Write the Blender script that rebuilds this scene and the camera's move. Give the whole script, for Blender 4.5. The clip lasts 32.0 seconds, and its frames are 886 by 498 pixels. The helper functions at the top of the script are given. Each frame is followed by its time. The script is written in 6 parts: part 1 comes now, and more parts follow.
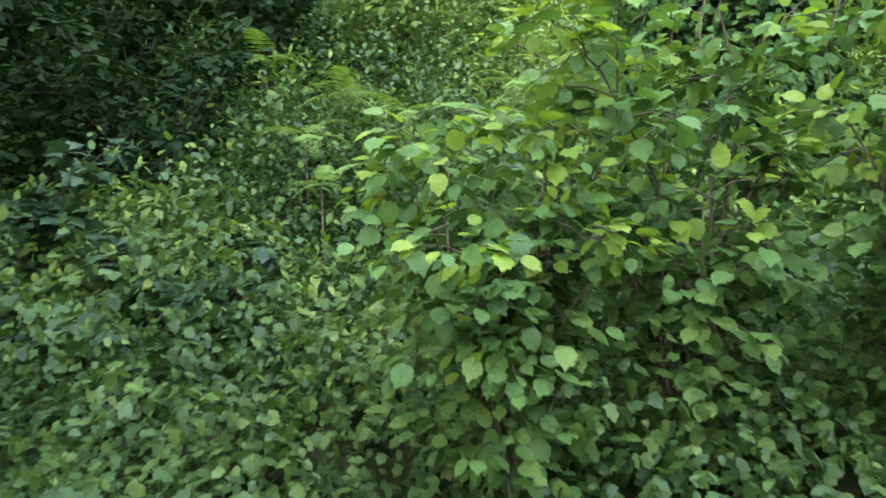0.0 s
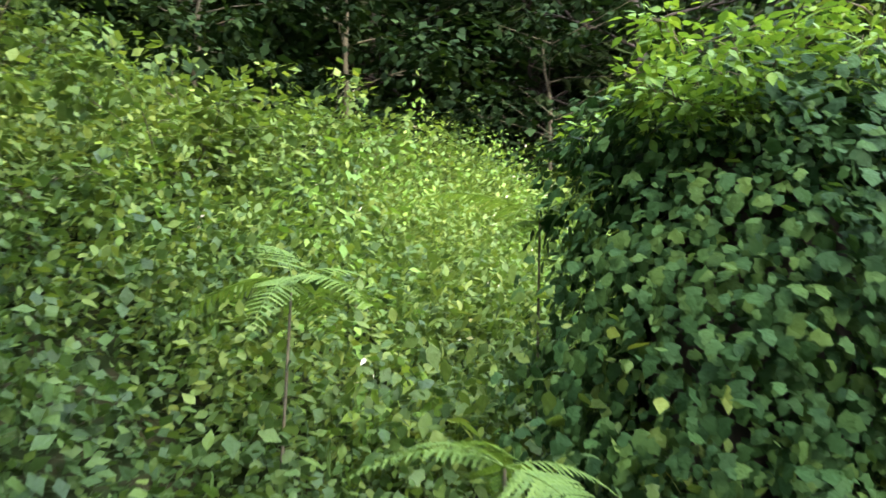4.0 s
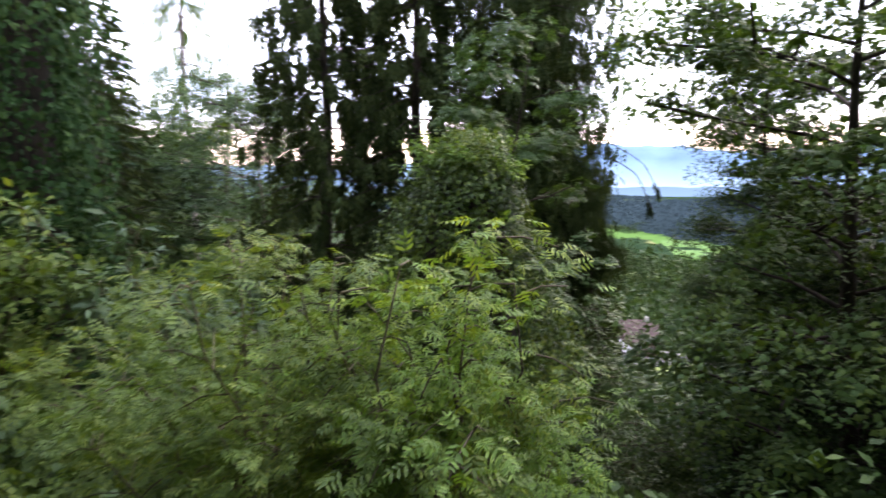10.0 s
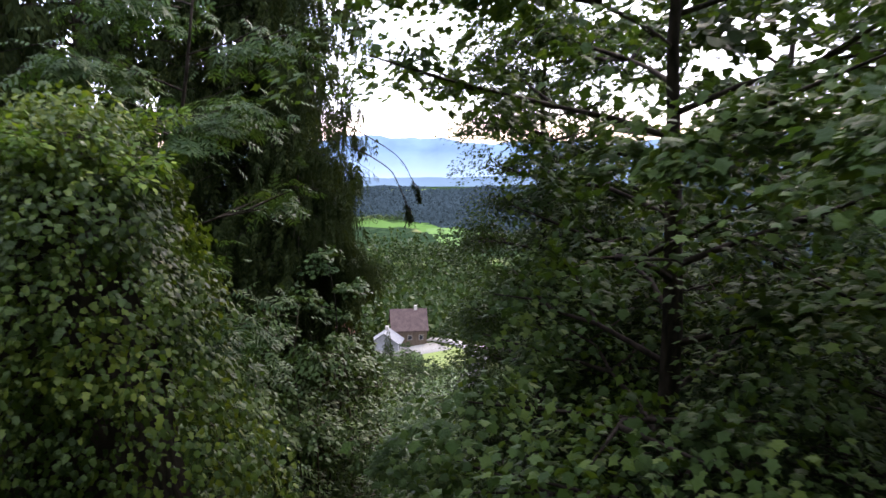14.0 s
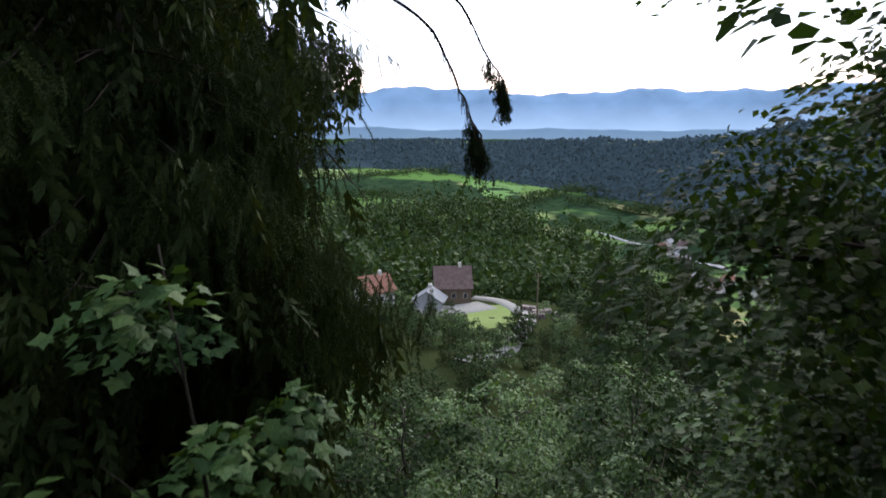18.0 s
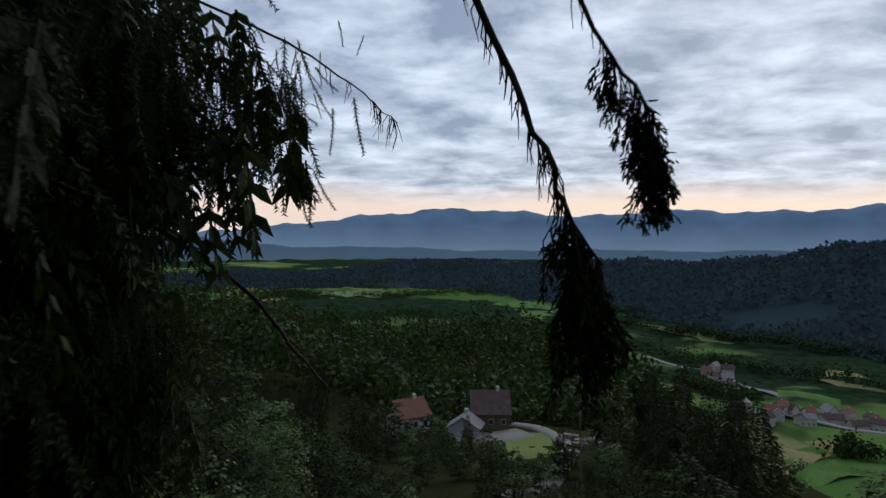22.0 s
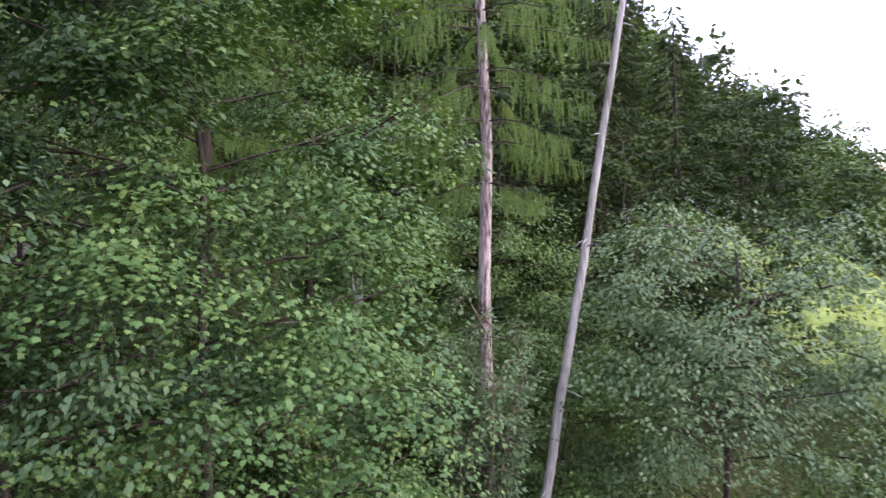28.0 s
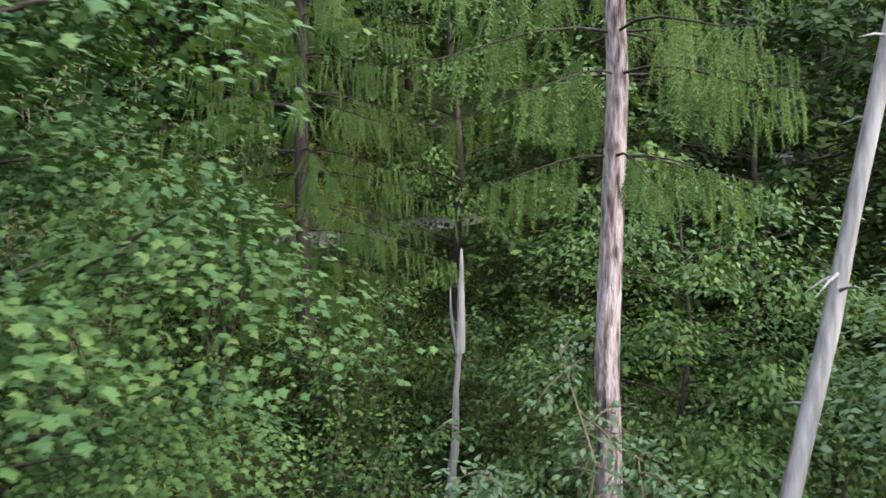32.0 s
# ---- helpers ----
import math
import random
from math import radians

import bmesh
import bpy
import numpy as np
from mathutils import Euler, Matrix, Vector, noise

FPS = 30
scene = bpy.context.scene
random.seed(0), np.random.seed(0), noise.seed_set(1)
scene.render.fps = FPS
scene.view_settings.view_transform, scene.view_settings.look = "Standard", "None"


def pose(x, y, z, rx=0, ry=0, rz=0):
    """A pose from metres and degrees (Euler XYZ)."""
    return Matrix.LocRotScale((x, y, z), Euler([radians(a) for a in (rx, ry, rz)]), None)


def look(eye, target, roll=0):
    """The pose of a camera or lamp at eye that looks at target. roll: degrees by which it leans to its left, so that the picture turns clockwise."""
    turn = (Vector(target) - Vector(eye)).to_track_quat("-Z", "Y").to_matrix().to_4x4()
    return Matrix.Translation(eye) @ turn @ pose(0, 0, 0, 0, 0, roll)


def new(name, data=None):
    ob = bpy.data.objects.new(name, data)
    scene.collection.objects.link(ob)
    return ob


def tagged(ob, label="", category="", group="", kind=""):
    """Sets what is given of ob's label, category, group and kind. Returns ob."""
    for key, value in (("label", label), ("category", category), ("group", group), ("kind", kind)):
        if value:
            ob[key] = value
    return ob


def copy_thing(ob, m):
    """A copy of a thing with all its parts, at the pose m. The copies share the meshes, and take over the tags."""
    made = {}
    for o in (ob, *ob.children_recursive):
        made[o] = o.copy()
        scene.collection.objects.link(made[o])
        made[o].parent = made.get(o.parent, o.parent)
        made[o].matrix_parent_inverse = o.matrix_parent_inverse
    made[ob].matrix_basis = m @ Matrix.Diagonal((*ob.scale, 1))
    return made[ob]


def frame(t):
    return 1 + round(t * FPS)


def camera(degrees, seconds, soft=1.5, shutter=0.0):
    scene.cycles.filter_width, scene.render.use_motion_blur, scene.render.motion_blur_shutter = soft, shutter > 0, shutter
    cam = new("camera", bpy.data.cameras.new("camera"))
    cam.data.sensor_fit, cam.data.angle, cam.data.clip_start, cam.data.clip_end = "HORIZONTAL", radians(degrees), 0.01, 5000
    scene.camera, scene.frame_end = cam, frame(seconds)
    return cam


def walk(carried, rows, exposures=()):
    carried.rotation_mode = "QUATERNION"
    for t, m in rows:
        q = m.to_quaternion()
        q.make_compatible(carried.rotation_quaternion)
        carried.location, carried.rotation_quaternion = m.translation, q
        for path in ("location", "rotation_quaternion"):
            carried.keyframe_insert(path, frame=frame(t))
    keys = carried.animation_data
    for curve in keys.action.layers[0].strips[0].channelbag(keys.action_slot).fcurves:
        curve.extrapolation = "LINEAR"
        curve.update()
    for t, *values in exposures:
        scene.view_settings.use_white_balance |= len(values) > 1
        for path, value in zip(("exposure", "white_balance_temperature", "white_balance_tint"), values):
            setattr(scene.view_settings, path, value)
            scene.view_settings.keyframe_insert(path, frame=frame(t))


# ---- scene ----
cam = camera(64.5, 32.0, soft=1.5, shutter=0.4)
PATH = [
    (0, (2.848, 0.358, -0.596), (2.655, -1.607, -0.913), -2.8),
    (0.5, (2.994, 0.037, -0.566), (2.669, -1.918, -0.837), -2.7),
    (1, (3.150, -0.275, -0.546), (2.743, -2.220, -0.768), -2.5),
    (1.5, (3.289, -0.590, -0.492), (2.677, -2.483, -0.698), -2.1),
    (2, (3.374, -0.959, -0.379), (2.538, -2.763, -0.593), -1.6),
    (2.5, (3.373, -1.421, -0.238), (2.362, -3.141, -0.387), -1.0),
    (3, (3.295, -1.929, -0.130), (2.147, -3.566, -0.111), -0.7),
    (3.5, (3.150, -2.450, -0.084), (1.801, -3.923, 0.021), -0.0),
    (5.5, (2.723, -3.933, 0.366), (0.804, -4.466, 0.541), 0.9),
    (6, (2.269, -4.229, 0.554), (0.280, -4.415, 0.650), 0.9),
    (6.5, (1.856, -4.468, 0.746), (-0.133, -4.262, 0.797), 0.8),
    (7, (1.428, -4.654, 0.930), (-0.475, -4.038, 0.956), 0.8),
    (7.5, (1.027, -4.795, 1.048), (-0.712, -3.811, 0.973), 0.6),
    (8, (0.644, -4.865, 1.155), (-0.849, -3.548, 0.968), 0.5),
    (8.5, (0.242, -4.828, 1.280), (-1.064, -3.333, 1.038), 0.3),
    (9, (-0.160, -4.707, 1.351), (-1.269, -3.060, 1.107), 0.2),
    (9.5, (-0.550, -4.488, 1.347), (-1.410, -2.698, 1.104), 0.1),
    (10, (-0.939, -4.166, 1.351), (-1.460, -2.250, 1.109), -0.2),
    (10.5, (-1.212, -3.706, 1.338), (-1.391, -1.729, 1.098), 0.1),
    (11, (-1.487, -3.315, 1.370), (-1.358, -1.334, 1.128), 0.1),
    (11.5, (-1.548, -2.937, 1.397), (-1.191, -0.985, 1.151), -0.1),
    (12, (-1.399, -2.644, 1.429), (-0.995, -0.701, 1.175), -0.4),
    (12.5, (-1.187, -2.267, 1.445), (-0.868, -0.309, 1.191), -0.4),
    (13, (-0.998, -1.772, 1.460), (-0.755, 0.197, 1.205), -0.5),
    (13.5, (-0.844, -1.193, 1.436), (-0.665, 0.783, 1.187), -0.6),
    (14, (-0.751, -0.524, 1.381), (-0.630, 1.454, 1.113), 0.0),
    (14.5, (-0.782, 0.337, 1.224), (-0.689, 2.308, 0.898), 0.0),
    (16.5, (-0.718, 5.595, 0.806), (-0.723, 7.542, 0.351), 0.0),
    (17, (-0.732, 6.454, 0.685), (-0.737, 8.402, 0.229), 0.0),
    (17.5, (-0.764, 6.888, 0.625), (-0.771, 8.835, 0.169), 0.0),
    (18, (-0.806, 7.223, 0.612), (-0.810, 9.182, 0.213), 0.0),
    (18.5, (-0.839, 7.534, 0.601), (-0.841, 9.521, 0.370), 0.0),
    (19, (-0.852, 7.850, 0.597), (-0.848, 9.846, 0.482), 0.0),
    (19.5, (-0.855, 8.181, 0.577), (-0.852, 10.180, 0.505), 0.0),
    (20, (-0.849, 8.605, 0.553), (-0.849, 10.604, 0.483), 0.0),
    (20.5, (-0.834, 9.022, 0.537), (-0.842, 11.021, 0.469), 0.0),
    (21, (-0.822, 9.436, 0.526), (-0.851, 11.434, 0.461), 0.0),
    (21.5, (-0.819, 9.855, 0.518), (-0.886, 11.853, 0.454), 0.0),
    (22, (-0.819, 10.256, 0.504), (-0.929, 12.252, 0.442), 0.0),
    (22.5, (-0.812, 10.664, 0.487), (-1.015, 12.652, 0.427), 0.0),
    (23, (-0.760, 11.150, 0.480), (-1.134, 13.114, 0.415), 0.0),
    (23.5, (-0.820, 11.800, 0.480), (-1.389, 13.717, 0.417), 0.0),
    (24, (-0.930, 12.550, 0.490), (-1.720, 14.387, 0.429), 0.0),
    (24.5, (-1.100, 13.450, 0.500), (-2.225, 15.102, 0.430), 0.0),
    (25, (-1.450, 14.450, 0.500), (-2.879, 15.847, 0.413), 0.0),
    (25.5, (-2.044, 15.378, 0.500), (-3.706, 16.486, 0.397), 0.0),
    (27.5, (-5.033, 19.320, 0.500), (-6.945, 19.892, 0.371), 0.0),
    (28, (-5.632, 20.025, 0.504), (-7.585, 20.434, 0.372), -0.1),
    (28.5, (-6.327, 20.665, 0.530), (-8.308, 20.913, 0.399), -0.2),
    (29, (-7.110, 21.256, 0.525), (-9.102, 21.386, 0.392), -0.2),
    (29.5, (-7.950, 21.845, 0.516), (-9.946, 21.853, 0.382), -0.1),
    (30, (-8.817, 22.443, 0.523), (-10.808, 22.318, 0.385), 0.0),
    (30.5, (-9.703, 22.971, 0.504), (-11.688, 22.773, 0.363), -0.0),
    (31, (-10.615, 23.441, 0.484), (-12.588, 23.146, 0.342), -0.2),
    (31.5, (-11.553, 23.825, 0.464), (-13.508, 23.426, 0.325), -0.2),
    (32, (-12.503, 24.137, 0.435), (-14.441, 23.660, 0.299), -0.4),
]
EXPOSURES = [(0, 4.4, 6300, 12), (1, 4.35, 6300, 12), (2, 4.15, 6400, 12), (3.5, 4.1, 6500, 12), (6, 3.9, 6700, 14), (8, 3.6, 6900, 16), (9, 3.3, 7100, 20), (11, 2.7, 7000, 22), (13, 2.7, 7000, 24), (15.5, 2.5, 6900, 22),
             (17, 2.4, 6900, 18), (18, 1.8, 6700, 14), (19, 0.55, 6500, 10), (20, 0.15, 6500, 10), (21, 0.0, 6500, 10), (23, -0.25, 6500, 10), (25.5, -0.5, 6700, 14), (27.5, 2.95, 6700, 32), (30, 3.0, 6700, 28), (32, 3.0, 6700, 16)]
walk(cam, [(t, look(eye, target, roll)) for t, eye, target, roll in PATH], EXPOSURES)

# ---- world and sun: overcast evening ----
SUN_ELEVATION, SUN_TURN = 32.0, 25.0
world = bpy.data.worlds.new("overcast_evening")
scene.world = world
world.use_nodes = True
wn, wl = world.node_tree.nodes, world.node_tree.links
wn.clear()


def wnode(kind, **values):
    n = wn.new(kind)
    for key, value in values.items():
        n.inputs[key].default_value = value
    return n


w_out = wn.new("ShaderNodeOutputWorld")
w_bg = wnode("ShaderNodeBackground", Strength=1.0)
w_sky = wn.new("ShaderNodeTexSky")
w_sky.sky_type = "NISHITA"
w_sky.sun_disc = False
w_sky.sun_elevation, w_sky.sun_rotation = radians(SUN_ELEVATION), radians(SUN_TURN)
w_skyscale = wn.new("ShaderNodeVectorMath")
w_skyscale.operation = "SCALE"
w_skyscale.inputs["Scale"].default_value = 0.10
wl.new(w_sky.outputs[0], w_skyscale.inputs[0])
w_co = wn.new("ShaderNodeTexCoord")
w_sep = wn.new("ShaderNodeSeparateXYZ")
wl.new(w_co.outputs["Generated"], w_sep.inputs[0])
# cloud decks: the direction laid onto a flat sheet overhead
w_up = wn.new("ShaderNodeMath")
w_up.operation = "MAXIMUM"
w_up.inputs[1].default_value = 0.0
wl.new(w_sep.outputs["Z"], w_up.inputs[0])
w_add = wn.new("ShaderNodeMath")
w_add.operation = "ADD"
w_add.inputs[1].default_value = 0.15
wl.new(w_up.outputs[0], w_add.inputs[0])
w_div = []
for axis in ("X", "Y"):
    d = wn.new("ShaderNodeMath")
    d.operation = "DIVIDE"
    wl.new(w_sep.outputs[axis], d.inputs[0])
    wl.new(w_add.outputs[0], d.inputs[1])
    w_div.append(d)
w_flat = wn.new("ShaderNodeCombineXYZ")
wl.new(w_div[0].outputs[0], w_flat.inputs["X"])
wl.new(w_div[1].outputs[0], w_flat.inputs["Y"])
w_noise = wnode("ShaderNodeTexNoise", Scale=2.5, Detail=10.0, Roughness=0.58, Distortion=0.25)
wl.new(w_flat.outputs[0], w_noise.inputs["Vector"])
w_ramp = wn.new("ShaderNodeValToRGB")
w_ramp.color_ramp.elements[0].position, w_ramp.color_ramp.elements[0].color = 0.36, (0.27, 0.35, 0.50, 1)
w_ramp.color_ramp.elements[1].position, w_ramp.color_ramp.elements[1].color = 0.66, (0.84, 0.95, 1.14, 1)
wl.new(w_noise.outputs[0], w_ramp.inputs[0])
# pale band of evening light under the edge of the clouds
w_band = wn.new("ShaderNodeValToRGB")
w_band.color_ramp.elements[0].position, w_band.color_ramp.elements[0].color = 0.05, (1, 1, 1, 1)
w_band.color_ramp.elements[1].position, w_band.color_ramp.elements[1].color = 0.085, (0, 0, 0, 1)
w_wob = wnode("ShaderNodeTexNoise", Scale=5.0, Detail=4.0)
wl.new(w_co.outputs["Generated"], w_wob.inputs["Vector"])
w_wobs = wn.new("ShaderNodeMath")
w_wobs.operation = "MULTIPLY_ADD"
w_wobs.inputs[1].default_value = 0.04
wl.new(w_wob.outputs[0], w_wobs.inputs[0])
wl.new(w_sep.outputs["Z"], w_wobs.inputs[2])
wl.new(w_wobs.outputs[0], w_band.inputs[0])
w_mix1 = wn.new("ShaderNodeMix")
w_mix1.data_type = "RGBA"
w_mix1.inputs["B"].default_value = (0.98, 0.80, 0.72, 1)
wl.new(w_band.outputs[0], w_mix1.inputs["Factor"])
wl.new(w_ramp.outputs[0], w_mix1.inputs["A"])
w_mix2 = wn.new("ShaderNodeMix")
w_mix2.data_type = "RGBA"
w_mix2.inputs["Factor"].default_value = 0.88
wl.new(w_skyscale.outputs[0], w_mix2.inputs["A"])
wl.new(w_mix1.outputs["Result"], w_mix2.inputs["B"])
wl.new(w_mix2.outputs["Result"], w_bg.inputs["Color"])
wl.new(w_bg.outputs[0], w_out.inputs[0])

sun = new("sun", bpy.data.lights.new("sun", "SUN"))
sun.data.energy, sun.data.angle, sun.data.color = 0.9, radians(25), (1.0, 0.95, 0.88)
sun_from = Vector((math.sin(radians(SUN_TURN)) * math.cos(radians(SUN_ELEVATION)),
                   math.cos(radians(SUN_TURN)) * math.cos(radians(SUN_ELEVATION)), math.sin(radians(SUN_ELEVATION))))
sun.matrix_world = look(sun_from * 50, (0, 0, 0))


# ---- materials ----
def material(name):
    m = bpy.data.materials.new(name)
    m.use_nodes = True
    m.node_tree.nodes.clear()
    return m, m.node_tree.nodes, m.node_tree.links


def ramp(nodes, stops):
    r = nodes.new("ShaderNodeValToRGB")
    while len(r.color_ramp.elements) < len(stops):
        r.color_ramp.elements.new(0.5)
    for e, (at, col) in zip(r.color_ramp.elements, stops):
        e.position, e.color = at, (*col, 1)
    return r


def leaf_material(name, dark, mid, light, through_light=0.35, rough=0.55, patch=0.9, gloss=0.25):
    """Leaves: each one its own tone, tones drifting over the plant, light shining through the blade."""
    m, n, k = material(name)
    out, geo = n.new("ShaderNodeOutputMaterial"), n.new("ShaderNodeNewGeometry")
    co = n.new("ShaderNodeTexCoord")
    noise_big = n.new("ShaderNodeTexNoise")
    noise_big.inputs["Scale"].default_value, noise_big.inputs["Detail"].default_value = patch, 3.0
    k.new(co.outputs["Object"], noise_big.inputs["Vector"])
    add = n.new("ShaderNodeMath")
    add.operation = "MULTIPLY_ADD"
    add.inputs[1].default_value = 0.55
    half = n.new("ShaderNodeMath")
    half.operation = "MULTIPLY_ADD"
    half.inputs[1].default_value, half.inputs[2].default_value = 1.3, -0.48
    k.new(noise_big.outputs[0], half.inputs[0])
    k.new(geo.outputs["Random Per Island"], add.inputs[0])
    k.new(half.outputs[0], add.inputs[2])
    dark, mid, light = ((c[0] * 1.12, c[1], c[2] * 0.86) for c in (dark, mid, light))
    r = ramp(n, [(0.0, dark), (0.5, mid), (1.0, light)])
    k.new(add.outputs[0], r.inputs[0])
    fine = n.new("ShaderNodeTexNoise")
    fine.inputs["Scale"].default_value, fine.inputs["Detail"].default_value = 60.0, 2.0
    k.new(co.outputs["Object"], fine.inputs["Vector"])
    bump = n.new("ShaderNodeBump")
    bump.inputs["Strength"].default_value, bump.inputs["Distance"].default_value = 0.6, 0.012
    k.new(fine.outputs[0], bump.inputs["Height"])
    body = n.new("ShaderNodeBsdfPrincipled")
    body.inputs["Roughness"].default_value = rough
    body.inputs["Specular IOR Level"].default_value = gloss
    k.new(r.outputs[0], body.inputs["Base Color"])
    k.new(bump.outputs[0], body.inputs["Normal"])
    trans = n.new("ShaderNodeBsdfTranslucent")
    warm = n.new("ShaderNodeMix")
    warm.data_type, warm.blend_type = "RGBA", "MULTIPLY"
    warm.inputs["Factor"].default_value = 1.0
    warm.inputs["B"].default_value = (1.25, 1.2, 0.5, 1)
    k.new(r.outputs[0], warm.inputs["A"])
    k.new(warm.outputs["Result"], trans.inputs["Color"])
    mix = n.new("ShaderNodeMixShader")
    mix.inputs[0].default_value = through_light
    k.new(body.outputs[0], mix.inputs[1])
    k.new(trans.outputs[0], mix.inputs[2])
    k.new(mix.outputs[0], out.inputs["Surface"])
    return m


def rough_material(name, stops, scale=6.0, stretch=(1, 1, 1), rough=0.9, bump_strength=0.6, bump_distance=0.02, detail=6.0, second=0.7):
    """A matt surface with grain and larger blotches."""
    m, n, k = material(name)
    out, co, mp = n.new("ShaderNodeOutputMaterial"), n.new("ShaderNodeTexCoord"), n.new("ShaderNodeMapping")
    mp.inputs["Scale"].default_value = stretch
    k.new(co.outputs["Object"], mp.inputs["Vector"])
    a, b = n.new("ShaderNodeTexNoise"), n.new("ShaderNodeTexNoise")
    a.inputs["Scale"].default_value, a.inputs["Detail"].default_value = scale, detail
    b.inputs["Scale"].default_value, b.inputs["Detail"].default_value = scale * 0.13, 3.0
    k.new(mp.outputs[0], a.inputs["Vector"])
    k.new(mp.outputs[0], b.inputs["Vector"])
    mix = n.new("ShaderNodeMath")
    mix.operation = "MULTIPLY_ADD"
    mix.inputs[1].default_value = second
    shift = n.new("ShaderNodeMath")
    shift.operation = "SUBTRACT"
    shift.inputs[1].default_value = 0.5
    k.new(b.outputs[0], shift.inputs[0])
    k.new(shift.outputs[0], mix.inputs[0])
    k.new(a.outputs[0], mix.inputs[2])
    r = ramp(n, stops)
    k.new(mix.outputs[0], r.inputs[0])
    bump = n.new("ShaderNodeBump")
    bump.inputs["Strength"].default_value, bump.inputs["Distance"].default_value = bump_strength, bump_distance
    k.new(a.outputs[0], bump.inputs["Height"])
    body = n.new("ShaderNodeBsdfPrincipled")
    body.inputs["Roughness"].default_value = rough
    body.inputs["Specular IOR Level"].default_value = 0.5 if rough < 0.6 else 0.12
    k.new(r.outputs[0], body.inputs["Base Color"])
    k.new(bump.outputs[0], body.inputs["Normal"])
    k.new(body.outputs[0], out.inputs["Surface"])
    return m


M_HAZEL = leaf_material("hazel_leaf", (0.040, 0.100, 0.030), (0.080, 0.170, 0.045), (0.150, 0.240, 0.060), patch=1.6)
M_YOUNG = leaf_material("young_leaf", (0.09, 0.18, 0.028), (0.155, 0.26, 0.042), (0.24, 0.34, 0.062), 0.45)
M_CLEMATIS = leaf_material("clematis_leaf", (0.063, 0.137, 0.028), (0.115, 0.233, 0.044), (0.24, 0.35, 0.057))
M_HERB = leaf_material("herb_leaf", (0.036, 0.080, 0.020), (0.095, 0.165, 0.038), (0.205, 0.270, 0.062), patch=0.8)
M_COVER = leaf_material("ground_ivy_leaf", (0.016, 0.042, 0.014), (0.052, 0.110, 0.030), (0.125, 0.205, 0.050), rough=0.5, patch=0.8, gloss=0.3)
M_FERN = leaf_material("fern_frond", (0.070, 0.145, 0.034), (0.12, 0.215, 0.05), (0.20, 0.29, 0.07))
M_IVY = leaf_material("ivy_leaf", (0.016, 0.042, 0.011), (0.060, 0.118, 0.024), (0.185, 0.260, 0.045), 0.35, 0.45)
M_ELDER = leaf_material("elder_leaf", (0.034, 0.078, 0.018), (0.086, 0.158, 0.030), (0.190, 0.250, 0.048), patch=1.4)
M_IVY_DARK = leaf_material("dark_ivy_leaf", (0.010, 0.032, 0.012), (0.026, 0.068, 0.022), (0.072, 0.130, 0.030), 0.2, 0.6, gloss=0.07)
# leaf greens darkened to carry the shade of forest edge and canopy
M_SHADED_LEAF = leaf_material("shade_painted_leaf", (0.006, 0.018, 0.007), (0.014, 0.034, 0.011), (0.036, 0.068, 0.019), 0.2, 0.7, gloss=0.12)
M_SHADE_ASH = leaf_material("shade_painted_ash_leaf", (0.010, 0.026, 0.008), (0.020, 0.045, 0.012), (0.050, 0.090, 0.02), 0.38, 0.6, gloss=0.08)
M_MAPLE = leaf_material("maple_leaf", (0.022, 0.058, 0.018), (0.046, 0.102, 0.026), (0.105, 0.175, 0.036), 0.35, patch=0.9, gloss=0.2)
M_SYCAMORE = leaf_material("sycamore_leaf", (0.018, 0.054, 0.020), (0.042, 0.098, 0.032), (0.090, 0.155, 0.046), 0.22, 0.6, patch=0.6, gloss=0.2)
M_DARKLEAF = leaf_material("dark_shrub_leaf", (0.017, 0.041, 0.024), (0.031, 0.068, 0.034), (0.054, 0.102, 0.044), 0.25, gloss=0.2)
M_NEEDLE = leaf_material("spruce_needle", (0.014, 0.026, 0.011), (0.027, 0.046, 0.017), (0.056, 0.080, 0.026), 0.12, 0.7, gloss=0.06)
M_LARCH = leaf_material("larch_needle", (0.034, 0.074, 0.020), (0.062, 0.122, 0.030), (0.105, 0.165, 0.042), 0.3, 0.6, gloss=0.2)
M_WILLOW = leaf_material("willow_leaf", (0.034, 0.075, 0.041), (0.061, 0.116, 0.061), (0.109, 0.170, 0.088), 0.3)
M_WOOD_FAR = leaf_material("woodland_leaf", (0.009, 0.021, 0.007), (0.018, 0.039, 0.012), (0.040, 0.068, 0.018), 0.2, 0.7, patch=0.25, gloss=0.1)
M_WOOD_LIGHT = leaf_material("light_woodland_leaf", (0.020, 0.052, 0.016), (0.050, 0.104, 0.030), (0.104, 0.168, 0.044), 0.22, 0.55, patch=0.5, gloss=0.2)
M_WOOD_MID = leaf_material("mixed_woodland_leaf", (0.010, 0.025, 0.008), (0.022, 0.047, 0.014), (0.050, 0.080, 0.023), 0.22, 0.65, patch=0.25, gloss=0.12)
M_BLOSSOM = leaf_material("dry_blossom", (0.16, 0.17, 0.08), (0.26, 0.27, 0.13), (0.36, 0.37, 0.21), 0.3, 0.8)
M_WHITE_FLOWER = leaf_material("white_flower", (0.55, 0.55, 0.5), (0.7, 0.7, 0.66), (0.8, 0.8, 0.78), 0.3, 0.7)
M_BARK = rough_material("grey_brown_bark", [(0.25, (0.035, 0.028, 0.022)), (0.5, (0.10, 0.08, 0.065)), (0.75, (0.19, 0.165, 0.14))], 14, (1, 1, 0.25), bump_distance=0.04)
